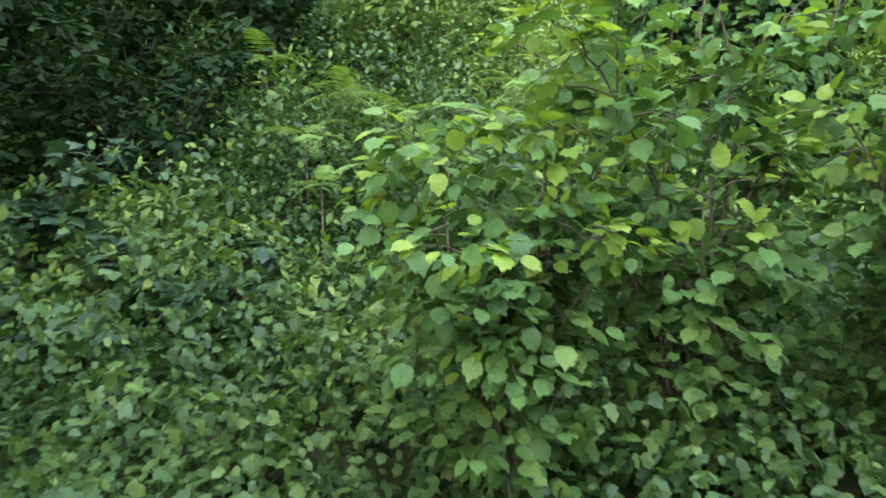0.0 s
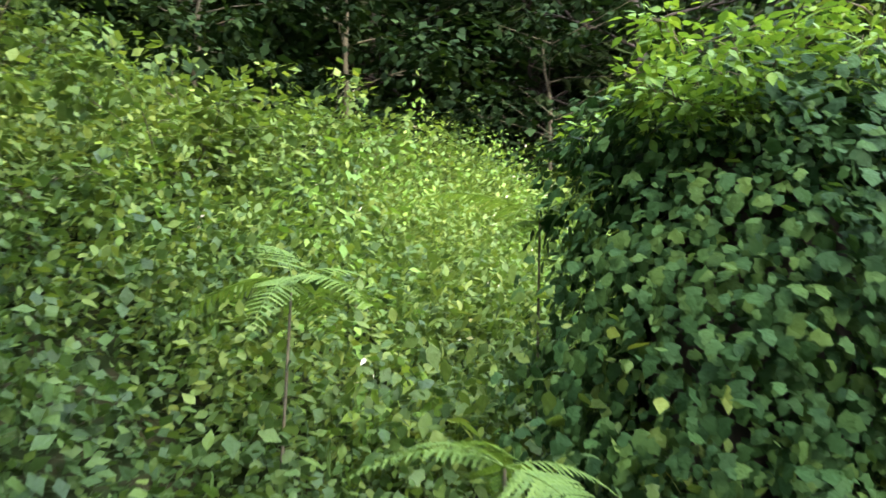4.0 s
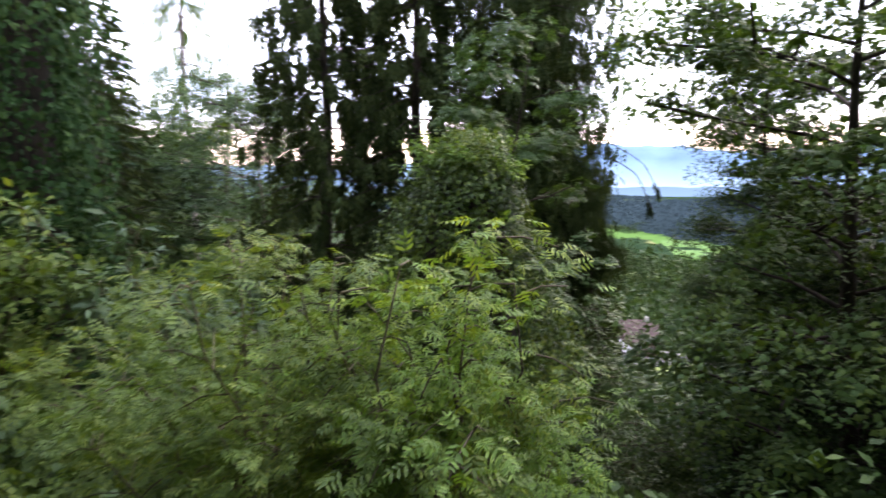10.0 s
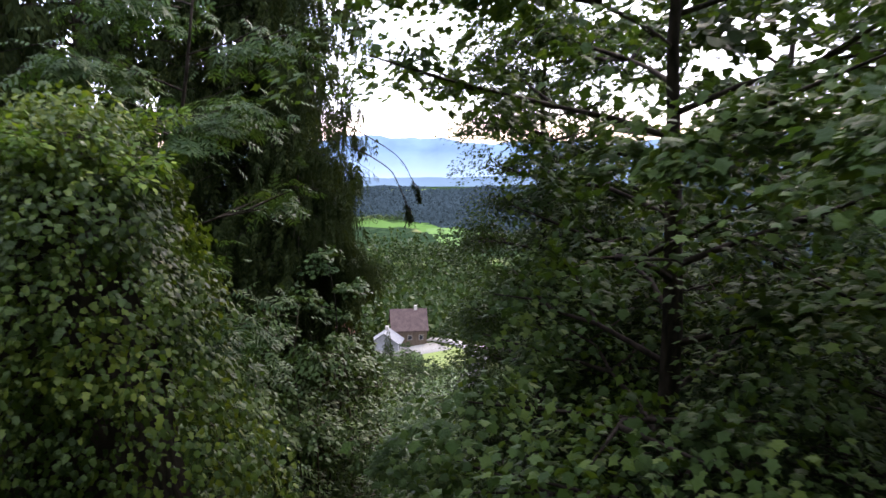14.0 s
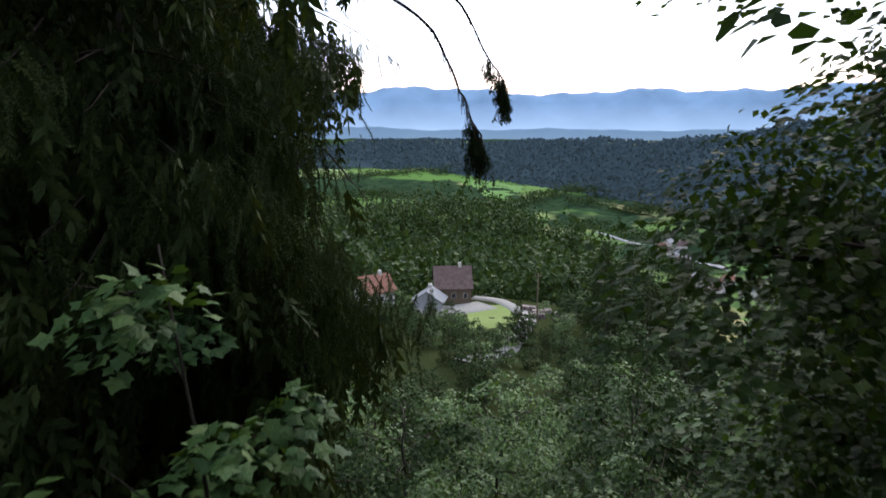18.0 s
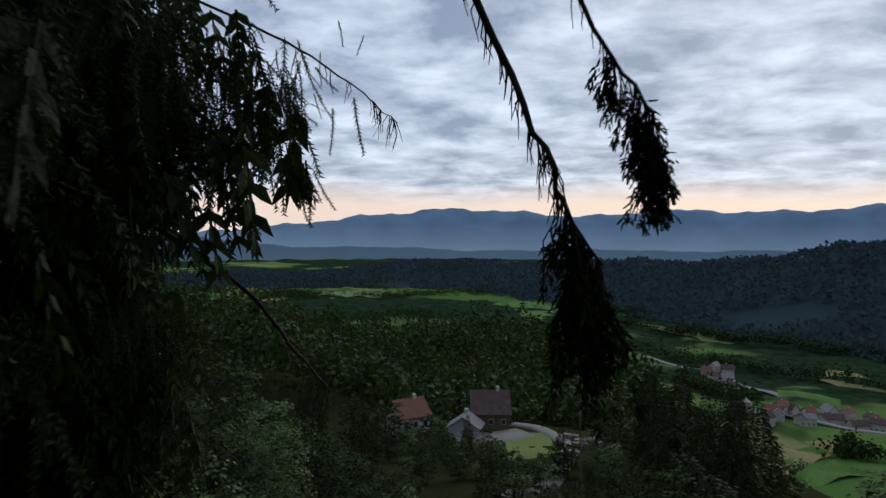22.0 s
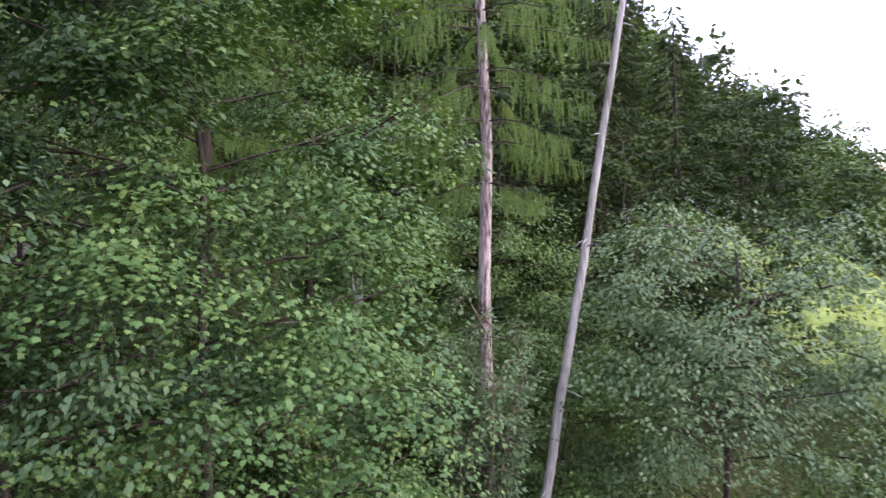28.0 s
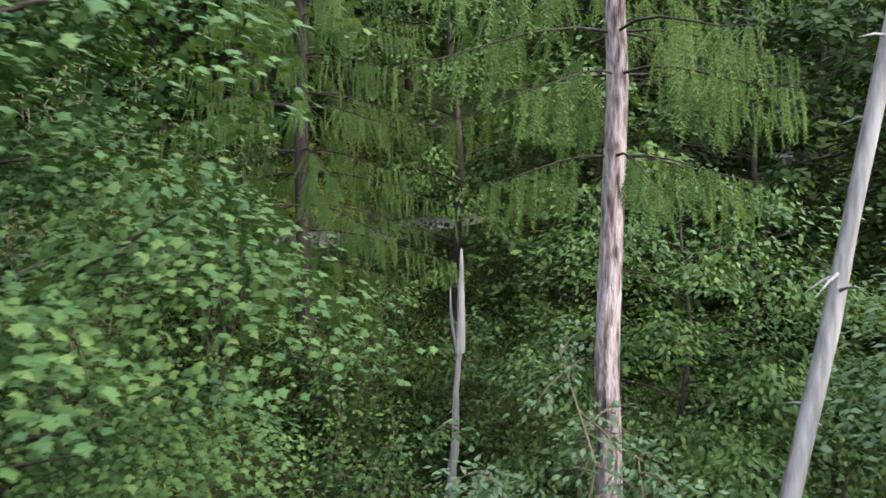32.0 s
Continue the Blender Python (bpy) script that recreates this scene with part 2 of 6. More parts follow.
M_BARK_DARK = rough_material("dark_bark", [(0.25, (0.012, 0.01, 0.008)), (0.6, (0.045, 0.035, 0.028)), (0.85, (0.08, 0.065, 0.05))], 16, (1, 1, 0.3), bump_distance=0.03)
M_BARK_LARCH = rough_material("larch_bark", [(0.34, (0.032, 0.022, 0.02)), (0.46, (0.12, 0.09, 0.082)), (0.62, (0.27, 0.225, 0.21))], 11, (1.4, 1.4, 0.35), bump_strength=1.0, bump_distance=0.08)
M_BARK_PALE = rough_material("bleached_wood", [(0.25, (0.094, 0.086, 0.076)), (0.5, (0.180, 0.169, 0.155)), (0.8, (0.274, 0.259, 0.241))], 18, (0.936, 0.936, 0.086), bump_strength=0.7)
M_TWIG = rough_material("twig", [(0.3, (0.05, 0.045, 0.03)), (0.7, (0.12, 0.10, 0.06))], 30)
M_GRAVEL = rough_material("gravel", [(0.3, (0.13, 0.125, 0.11)), (0.6, (0.22, 0.21, 0.19)), (0.8, (0.34, 0.32, 0.29))], 45, bump_distance=0.01)
M_TRACK = rough_material("forest_track", [(0.3, (0.06, 0.055, 0.045)), (0.6, (0.12, 0.115, 0.10)), (0.8, (0.19, 0.18, 0.16))], 45, bump_distance=0.01)
M_ASPHALT = rough_material("pale_asphalt", [(0.3, (0.14, 0.14, 0.145)), (0.7, (0.24, 0.24, 0.245))], 40)
M_CONCRETE = rough_material("concrete", [(0.3, (0.26, 0.26, 0.27)), (0.6, (0.36, 0.36, 0.37)), (0.85, (0.45, 0.45, 0.45))], 8)
M_GRASS = leaf_material("grass_blade", (0.09, 0.14, 0.03), (0.16, 0.22, 0.05), (0.27, 0.30, 0.09), 0.3, 0.6, patch=0.3)
M_TURF = rough_material("turf", [(0.3, (0.07, 0.11, 0.025)), (0.55, (0.13, 0.17, 0.045)), (0.8, (0.20, 0.21, 0.08))], 18)
M_FIELD_GREEN = rough_material("green_field", [(0.3, (0.050, 0.115, 0.024)), (0.7, (0.080, 0.160, 0.036))], 0.25, (1, 0.15, 1), 1.0, 0.0)
M_FIELD_TAN = rough_material("stubble_field", [(0.3, (0.15, 0.135, 0.055)), (0.7, (0.23, 0.20, 0.09))], 0.3, (1, 0.12, 1), 1.0, 0.0)
M_FIELD_PALE = rough_material("pale_green_field", [(0.3, (0.095, 0.135, 0.045)), (0.7, (0.15, 0.185, 0.07))], 0.25, (1, 0.15, 1), 1.0, 0.0)
M_TILE = rough_material("grey_brown_roof_tile", [(0.3, (0.060, 0.040, 0.036)), (0.7, (0.115, 0.080, 0.072))], 8)
M_TILE_ORANGE = rough_material("orange_roof_tile", [(0.3, (0.14, 0.065, 0.045)), (0.7, (0.20, 0.10, 0.07))], 8)
M_PLASTER = rough_material("pale_plaster", [(0.3, (0.30, 0.28, 0.25)), (0.7, (0.46, 0.43, 0.39))], 3)
M_TIMBER = rough_material("weathered_timber", [(0.3, (0.07, 0.05, 0.035)), (0.7, (0.15, 0.11, 0.08))], 6, (8, 8, 0.4))
M_CONE = rough_material("spruce_cone_scale", [(0.3, (0.05, 0.03, 0.018)), (0.7, (0.13, 0.08, 0.05))], 60)
M_WINDOW = rough_material("dark_window", [(0.3, (0.015, 0.017, 0.02)), (0.7, (0.03, 0.033, 0.04))], 2, rough=0.12, bump_strength=0.0)
M_METAL = rough_material("galvanised_metal", [(0.3, (0.5, 0.5, 0.5)), (0.7, (0.62, 0.62, 0.62))], 5, rough=0.45)


# ---- mesh helpers ----
def mesh_object(name, verts, tris, mat, parent=None, label="", smooth=False, mats=None, mat_index=None):
    verts, tris = np.asarray(verts, np.float32), np.asarray(tris, np.int32)
    me = bpy.data.meshes.new(name)
    me.vertices.add(len(verts))
    me.vertices.foreach_set("co", verts.ravel())
    me.loops.add(tris.size)
    me.loops.foreach_set("vertex_index", tris.ravel())
    me.polygons.add(len(tris))
    me.polygons.foreach_set("loop_start", np.arange(0, tris.size, 3, dtype=np.int32))
    if smooth:
        me.polygons.foreach_set("use_smooth", np.ones(len(tris), bool))
    for some in mats or [mat]:
        me.materials.append(some)
    if mat_index is not None:
        me.polygons.foreach_set("material_index", np.asarray(mat_index, np.int32))
    me.update(calc_edges=True)
    ob = new(name, me)
    if parent is not None:
        ob.parent = parent
    if label:
        ob["label"] = label
    return ob


def part(name, bm, mat, parent, label=""):
    """Links a bmesh as one mesh object under a thing or a part."""
    me = bpy.data.meshes.new(name)
    bm.to_mesh(me)
    bm.free()
    me.materials.append(mat)
    ob = new(name, me)
    ob.parent = parent
    if label:
        ob["label"] = label
    return ob


def thing(name, place, label, category, group="", kind="", turn=0.0, scale=1.0):
    e = new(name)
    e.matrix_basis = pose(*place, 0, 0, turn)
    e.scale = (scale, scale, scale)
    return tagged(e, label, category, group, kind)


class Tris:
    """Gathers triangles."""

    def __init__(self):
        self.v, self.f, self.n = [], [], 0

    def add(self, v, f):
        self.v.append(np.asarray(v, float).reshape(-1, 3))
        self.f.append(np.asarray(f, int).reshape(-1, 3) + self.n)
        self.n += len(self.v[-1])

    def tube(self, pts, radii, sides=6, wobble=0.0, rng=None):
        pts, radii = np.asarray(pts, float), np.asarray(radii, float)
        way = np.gradient(pts, axis=0)
        way /= np.linalg.norm(way, axis=1, keepdims=True) + 1e-9
        ref = np.where(np.abs(way[:, 2:3]) > 0.9, [[1.0, 0, 0]], [[0, 0, 1.0]])
        a = np.cross(way, ref)
        a /= np.linalg.norm(a, axis=1, keepdims=True)
        b = np.cross(way, a)
        ang = np.arange(sides) * 2 * np.pi / sides
        r = radii[:, None] * np.ones(sides)
        if wobble:
            r = r * (1 + wobble * rng.normal(size=r.shape))
        v = pts[:, None] + r[..., None] * (np.cos(ang)[None, :, None] * a[:, None] + np.sin(ang)[None, :, None] * b[:, None])
        i, j = np.meshgrid(np.arange(len(pts) - 1), np.arange(sides), indexing="ij")
        p, q = i * sides + j, i * sides + (j + 1) % sides
        f = np.concatenate([np.stack([p, q, q + sides], -1).reshape(-1, 3), np.stack([p, q + sides, p + sides], -1).reshape(-1, 3)])
        top = (len(pts) - 1) * sides
        cap = [[top, top + n, top + n + 1] for n in range(1, sides - 1)]
        self.add(v.reshape(-1, 3), np.concatenate([f, cap]))

    def leaves(self, shape, pos, way, normal, size):
        """Copies of a leaf shape; its y runs along way, its z along normal."""
        sv, sf = shape
        pos, way, normal = (np.asarray(q, float) for q in (pos, way, normal))
        way = way / (np.linalg.norm(way, axis=1, keepdims=True) + 1e-9)
        side = np.cross(way, normal)
        side /= np.linalg.norm(side, axis=1, keepdims=True) + 1e-9
        normal = np.cross(side, way)
        size = np.broadcast_to(np.asarray(size, float), (len(pos),))[:, None, None]
        v = pos[:, None] + size * (sv[None, :, :1] * side[:, None] + sv[None, :, 1:2] * way[:, None] + sv[None, :, 2:] * normal[:, None])
        f = sf[None] + (np.arange(len(pos)) * len(sv))[:, None, None]
        self.add(v, f)

    def make(self, name, mat, parent=None, label="", smooth=False):
        return mesh_object(name, np.concatenate(self.v), np.concatenate(self.f), mat, parent, label, smooth)


def blade(outline, droop=0.12, fold=0.1, crimp=0.0):
    """A leaf blade one long from half an outline of (across, along): two halves folded at the rib, tip bent down."""
    v, f = [(0, 0, 0)], []
    for x, y in outline:
        v.append((0, y, -droop * y * y))
    n = len(outline)
    for s in (-1, 1):
        base = len(v)
        for i, (x, y) in enumerate(outline[:-1]):
            v.append((s * x, y, fold * x - droop * y * y + crimp * (-1) ** i))
        ring = [0] + [base + i for i in range(n - 1)] + [n]
        mids = [0] + list(range(1, n + 1))
        for i in range(n):
            a, b, c, d = mids[i], mids[i + 1], ring[i + 1], ring[i]
            for tri in ((a, b, c), (a, c, d)):
                if len(set(tri)) == 3:
                    f.append(tri if s > 0 else tri[::-1])
    return np.array(v, float), np.array(f, int)


L_ROUND = blade([(0.38, 0.25), (0.40, 0.68), (0, 1.0)])
L_COVER = blade([(0.38, 0.45), (0, 1.0)])
L_HAZEL = blade([(0.24, 0.06), (0.37, 0.20), (0.34, 0.26), (0.44, 0.40), (0.39, 0.46), (0.43, 0.60), (0.34, 0.66), (0.31, 0.80), (0.16, 0.86), (0, 1.06)], 0.22, 0.14, 0.022)
L_IVY = (np.array([(0, 0.35, 0.03), (0, 0, 0), (0.40, 0.10, -0.03), (0.27, 0.36, 0.0), (0.36, 0.60, -0.05), (0, 1.0, -0.14), (-0.36, 0.60, -0.05), (-0.27, 0.36, 0.0), (-0.40, 0.10, -0.03)], float),
         np.array([(0, 1 + i, 1 + (i + 1) % 8) for i in range(8)]))
L_BLADE = (np.array([(-0.06, 0, 0), (0.06, 0, 0), (0.03, 0.6, 0.02), (0, 1, -0.15)], float), np.array([(0, 1, 2), (0, 2, 3)]))
L_OVAL = blade([(0.22, 0.25), (0.27, 0.5), (0, 1.0)])
L_LANCE = blade([(0.14, 0.3), (0.13, 0.6), (0, 1.0)], 0.2)
L_DIAMOND = (np.array([(0, 0, 0), (0.3, 0.5, 0.05), (0, 1, -0.1), (-0.3, 0.5, 0.05)], float), np.array([(0, 1, 2), (0, 2, 3)]))
L_TUFT = (np.array([(0, 0, 0), (0.42, 0.35, 0.06), (0.2, 0.9, -0.05), (-0.15, 1.0, -0.1), (-0.45, 0.5, 0.08)], float), np.array([(0, 1, 2), (0, 2, 3), (0, 3, 4)]))


def lobed():
    ring = [(0.34, 0.0), (0.28, 0.2), (0.58, 0.42), (0.30, 0.56), (0.0, 1.0)]
    pts = ring + [(-x, y) for x, y in ring[-2::-1]]
    v = [(0, 0.28, 0.03)] + [(x, y, -0.10 * (x * x * 2 + y * y)) for x, y in pts]
    n = len(pts)
    return np.array(v, float), np.array([(0, 1 + i, 1 + (i + 1) % n) for i in range(n)], int)


L_LOBED = lobed()


def brush(needles):
    """A thick needled shoot one long: two crossed slim blades, ragged with needles."""
    v = [(0, 0, 0), (0.10, 0.35, 0), (0.07, 0.8, 0), (0, 1, 0), (-0.07, 0.8, 0), (-0.10, 0.35, 0), (0, 0.4, 0.10), (0, 0.8, 0.06), (0, 0.4, -0.10), (0, 0.8, -0.06)]
    f = [(0, 1, 5), (1, 2, 4), (1, 4, 5), (2, 3, 4), (0, 6, 8), (6, 7, 9), (6, 9, 8), (7, 3, 9)]
    for i in range(needles):
        y, s = 0.1 + 0.8 * i / needles, 1 if i % 2 else -1
        b = len(v)
        v += [(0, y - 0.05, 0), (0, y + 0.06, 0), (s * 0.19, y + 0.17, 0.05 * s)]
        f.append((b, b + 1, b + 2))
    return np.array(v, float), np.array(f, int)


def drape(pairs=6):
    """A hanging spruce twig one long: a thin stalk with ragged side shoots that droop to both sides."""
    v, f = [(-0.02, 0, 0), (0.02, 0, 0), (0.02, 0.85, 0), (-0.02, 0.85, 0), (0, 1.0, 0)], [(0, 1, 2), (0, 2, 3), (3, 2, 4)]
    for i in range(pairs):
        y = 0.02 + 0.80 * i / pairs
        for s in (-1, 1):
            k = 0.18 * (1 - 0.5 * i / pairs) * (1.15 if (i + (s > 0)) % 2 else 0.8)
            b, z = len(v), 0.05 * s * (1 if i % 2 else -1)
            v += [(0, y, 0), (s * k * 0.75, y + 0.07, z), (s * k, y + 0.24, z * 1.5), (s * k * 0.35, y + 0.17, z), (0, y + 0.09, 0)]
            f += [(b, b + 1, b + 3), (b + 1, b + 2, b + 3), (b, b + 3, b + 4)]
    return np.array(v, float), np.array(f, int)


def rope(needles=40, stout=0.055):
    """A hanging twig one long, thickly set with short needles all round; it bends a little on its way down."""
    bend = lambda y: (0.06 * y * y, 0.05 * math.sin(3 * y))
    v, f = [], []
    for y in (0.0, 0.35, 0.7, 0.96):
        bx, bz = bend(y)
        w = 0.011 * (1.1 - 0.6 * y)
        v += [(bx - w, y, bz), (bx + w, y, bz), (bx, y, bz + w)]
    for i in range(3):
        for k in range(3):
            a, b = 3 * i + k, 3 * i + (k + 1) % 3
            f += [(a, b, b + 3), (a, b + 3, a + 3)]
    for i in range(needles):
        y = 0.03 + 0.94 * i / needles
        bx, bz = bend(y)
        a, k = i * 2.4, stout * (1.0 - 0.35 * y) * (1.15 if i % 3 else 0.8)
        b = len(v)
        v += [(bx, y - 0.017, bz), (bx, y + 0.017, bz), (bx + k * math.cos(a), y + 0.75 * k, bz + k * math.sin(a))]
        f.append((b, b + 1, b + 2))
    return np.array(v, float), np.array(f, int)


def pinnate(pairs=3):
    """A feathered leaf one long: a thin stalk, pairs of pointed leaflets and one at the tip."""
    v, f = [(-0.008, 0, 0), (0.008, 0, 0), (0, 0.7, -0.03)], [(0, 1, 2)]
    lets = [(s, 0.24 + 0.42 * i / max(pairs - 1, 1), 0.42 - 0.03 * i) for i in range(pairs) for s in (-1, 1)] + [(0, 0.66, 0.36)]
    for s, y, k in lets:
        d = Vector((s * 0.92, 0.42, -0.18)).normalized() if s else Vector((0, 1, -0.22)).normalized()
        n = Vector((0, 0, 1))
        side = d.cross(n).normalized()
        b = len(v)
        for across, along, drop in ((0, 0, 0), (0.15, 0.35, 0.02), (0.12, 0.68, -0.02), (0, 1.0, -0.10), (-0.12, 0.68, -0.02), (-0.15, 0.35, 0.02), (0, 0.5, -0.03)):
            p = Vector((0, y, -0.06 * y)) + k * (d * along + side * across + n * drop)
            v.append(tuple(p))
        f += [(b + 6, b + i, b + (i + 1) % 6) for i in range(6)]
    return np.array(v, float), np.array(f, int)


L_SHOOT, L_DRAPE, L_ROPE, L_PINNATE, L_SHOOT_FAR = brush(5), drape(), rope(60, 0.075), pinnate(), brush(1)


def unit(rng, n):
    d = rng.normal(size=(n, 3))
    return d / np.linalg.norm(d, axis=1, keepdims=True)


# ---- ground: one sheet from the slope to the horizon ----
def spur(x):
    """How far the hillside stands out towards the valley."""
    return np.interp(x, [-900, -400, -150, -90, -50, -32, -24, -21, -8, 30, 60, 110, 200, 900],
                     [560, 300, 140, 88, 40, 18, 9.6, 5.5, 0, 0, -12, -100, -190, -300])


def ground_z(x, y):
    x, y = np.asarray(x, float), np.asarray(y, float)
    s = y - spur(x)
    z = np.interp(s, [-600, -200, -60, -8, -5, -3, 0, 1.5, 5, 10, 25, 60, 100, 140, 165, 300, 500, 700, 6000],
                  [210, 100, 34, 1.7, 0.1, -0.6, -1.1, -1.3, -3.6, -6.6, -13.5, -27, -37, -43, -47, -85, -131, -133, -136])
    z = z - 0.03 * np.clip(x + 24, -30, 34)
    far = np.clip((s - 8) / 60, 0, 1)
    z = z + 0.10 * np.sin(1.3 * x + 0.7 * y) * np.cos(0.9 * y - 0.4 * x) + 0.05 * np.sin(3.1 * x - 2.3 * y)
    z = z + far * (3 * np.sin(0.05 * x + 1) * np.cos(0.043 * y) + 1.2 * np.sin(0.11 * x + 0.13 * y))
    # shoulder of the hill with the hairpin of the road
    z = z + 9.7 * np.exp(-(((x + 34) / 16) ** 2 + ((y - 48) / 16) ** 2))
    # wooded knoll below the farm
    z = z + 44 * np.exp(-(((x - 2) / 62) ** 2 + ((y - 430) / 95) ** 2)) + 20 * np.exp(-(((x - 75) / 45) ** 2 + ((y - 390) / 80) ** 2)) + 22 * np.exp(-(((x + 130) / 90) ** 2 + ((y - 440) / 90) ** 2))
    # yard terrace of the farm
    flat = np.exp(-((((x - 6) / 26) ** 2 + ((y - 160) / 20) ** 2) ** 2))
    z = z * (1 - flat) + flat * (-43.5 - 0.05 * (y - 160))
    return z


rings = np.concatenate([[0.0], np.geomspace(0.35, 4900, 190)])
spokes = np.arange(300) * 2 * np.pi / 300
gx = -4 + rings[:, None] * np.cos(spokes)
gy = 8 + rings[:, None] * np.sin(spokes)
gv = np.stack([gx, gy, ground_z(gx, gy)], -1).reshape(-1, 3)
ii, jj = np.meshgrid(np.arange(len(rings) - 1), np.arange(300), indexing="ij")
pp, qq = ii * 300 + jj, ii * 300 + (jj + 1) % 300
gf = np.concatenate([np.stack([pp, pp + 300, qq + 300], -1).reshape(-1, 3), np.stack([pp, qq + 300, qq], -1).reshape(-1, 3)])

M_GROUND, gn, gk = material("ground_and_fields")
g_out, g_co = gn.new("ShaderNodeOutputMaterial"), gn.new("ShaderNodeTexCoord")
g_sep = gn.new("ShaderNodeSeparateXYZ")
gk.new(g_co.outputs["Object"], g_sep.inputs[0])
g_litter = gn.new("ShaderNodeTexNoise")
g_litter.inputs["Scale"].default_value, g_litter.inputs["Detail"].default_value = 7.0, 8.0
gk.new(g_co.outputs["Object"], g_litter.inputs["Vector"])
g_lr = ramp(gn, [(0.3, (0.010, 0.015, 0.005)), (0.5, (0.022, 0.032, 0.011)), (0.72, (0.06, 0.05, 0.027))])
gk.new(g_litter.outputs[0], g_lr.inputs[0])
g_map = gn.new("ShaderNodeMapping")
g_map.inputs["Scale"].default_value = (0.006, 0.011, 0.0)
g_map.inputs["Rotation"].default_value = (0, 0, radians(-24))
gk.new(g_co.outputs["Object"], g_map.inputs["Vector"])
g_cell = gn.new("ShaderNodeTexVoronoi")
g_cell.inputs["Scale"].default_value, g_cell.inputs["Randomness"].default_value = 1.0, 0.85
gk.new(g_map.outputs[0], g_cell.inputs["Vector"])
g_fr = ramp(gn, [(0.2, (0.070, 0.135, 0.036)), (0.4, (0.135, 0.170, 0.064)), (0.55, (0.052, 0.100, 0.030)), (0.7, (0.22, 0.20, 0.095)), (0.85, (0.088, 0.145, 0.044))])
g_csep = gn.new("ShaderNodeSeparateXYZ")
gk.new(g_cell.outputs["Color"], g_csep.inputs[0])
gk.new(g_csep.outputs[0], g_fr.inputs[0])
g_wood = gn.new("ShaderNodeTexNoise")
g_wood.inputs["Scale"].default_value, g_wood.inputs["Detail"].default_value = 0.0032, 6.0
gk.new(g_co.outputs["Object"], g_wood.inputs["Vector"])
g_wr = ramp(gn, [(0.46, (0, 0, 0)), (0.49, (1, 1, 1))])
gk.new(g_wood.outputs[0], g_wr.inputs[0])
g_woodcol = gn.new("ShaderNodeTexNoise")
g_woodcol.inputs["Scale"].default_value, g_woodcol.inputs["Detail"].default_value = 0.08, 6.0
gk.new(g_co.outputs["Object"], g_woodcol.inputs["Vector"])
g_wcr = ramp(gn, [(0.35, (0.009, 0.020, 0.011)), (0.65, (0.026, 0.046, 0.022))])
gk.new(g_woodcol.outputs[0], g_wcr.inputs[0])
g_mixw = gn.new("ShaderNodeMix")
g_mixw.data_type = "RGBA"
gk.new(g_wr.outputs[0], g_mixw.inputs["Factor"])
gk.new(g_fr.outputs[0], g_mixw.inputs["A"])
gk.new(g_wcr.outputs[0], g_mixw.inputs["B"])
# the slope is woodland floor, the flat valley bottom is farmed
g_low = gn.new("ShaderNodeMapRange")
g_low.inputs["From Min"].default_value, g_low.inputs["From Max"].default_value = -118.0, -127.0
gk.new(g_sep.outputs["Z"], g_low.inputs["Value"])
g_mixl = gn.new("ShaderNodeMix")
g_mixl.data_type = "RGBA"
gk.new(g_low.outputs[0], g_mixl.inputs["Factor"])
gk.new(g_lr.outputs[0], g_mixl.inputs["A"])
gk.new(g_mixw.outputs["Result"], g_mixl.inputs["B"])
g_bump = gn.new("ShaderNodeBump")
g_bump.inputs["Strength"].default_value, g_bump.inputs["Distance"].default_value = 0.6, 0.04
gk.new(g_litter.outputs[0], g_bump.inputs["Height"])
g_body = gn.new("ShaderNodeBsdfPrincipled")
g_body.inputs["Roughness"].default_value, g_body.inputs["Specular IOR Level"].default_value = 1.0, 0.0
gk.new(g_mixl.outputs["Result"], g_body.inputs["Base Color"])
gk.new(g_bump.outputs[0], g_body.inputs["Normal"])
gk.new(g_body.outputs[0], g_out.inputs["Surface"])
tagged(mesh_object("ground", gv, gf, M_GROUND, smooth=True), "steep wooded hillside falling to a farmed valley floor", "ground", kind="structure")


# ---- distance: hills and mountains behind the valley, blued by painted haze ----
# Aerial haze painted in: bluish base colour, paler low down, plus faint glow
def painted_haze_material(name, col, low, glow):
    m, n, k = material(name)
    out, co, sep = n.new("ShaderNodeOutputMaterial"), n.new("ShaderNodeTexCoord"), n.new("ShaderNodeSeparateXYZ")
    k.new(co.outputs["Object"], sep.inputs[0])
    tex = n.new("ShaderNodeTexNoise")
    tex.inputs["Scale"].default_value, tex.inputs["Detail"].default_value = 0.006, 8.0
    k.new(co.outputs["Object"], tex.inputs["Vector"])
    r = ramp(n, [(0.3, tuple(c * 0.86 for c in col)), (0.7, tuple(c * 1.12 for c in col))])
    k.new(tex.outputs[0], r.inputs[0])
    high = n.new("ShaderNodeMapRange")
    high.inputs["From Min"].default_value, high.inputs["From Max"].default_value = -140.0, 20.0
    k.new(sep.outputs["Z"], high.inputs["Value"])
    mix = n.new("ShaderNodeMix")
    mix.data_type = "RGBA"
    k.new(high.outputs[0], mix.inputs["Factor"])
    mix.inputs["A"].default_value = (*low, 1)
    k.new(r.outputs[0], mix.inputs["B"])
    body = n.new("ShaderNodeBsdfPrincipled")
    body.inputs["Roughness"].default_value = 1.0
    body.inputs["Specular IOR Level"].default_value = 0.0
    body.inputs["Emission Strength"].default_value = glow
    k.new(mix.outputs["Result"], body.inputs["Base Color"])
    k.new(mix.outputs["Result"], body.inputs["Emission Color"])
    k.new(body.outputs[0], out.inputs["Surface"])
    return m


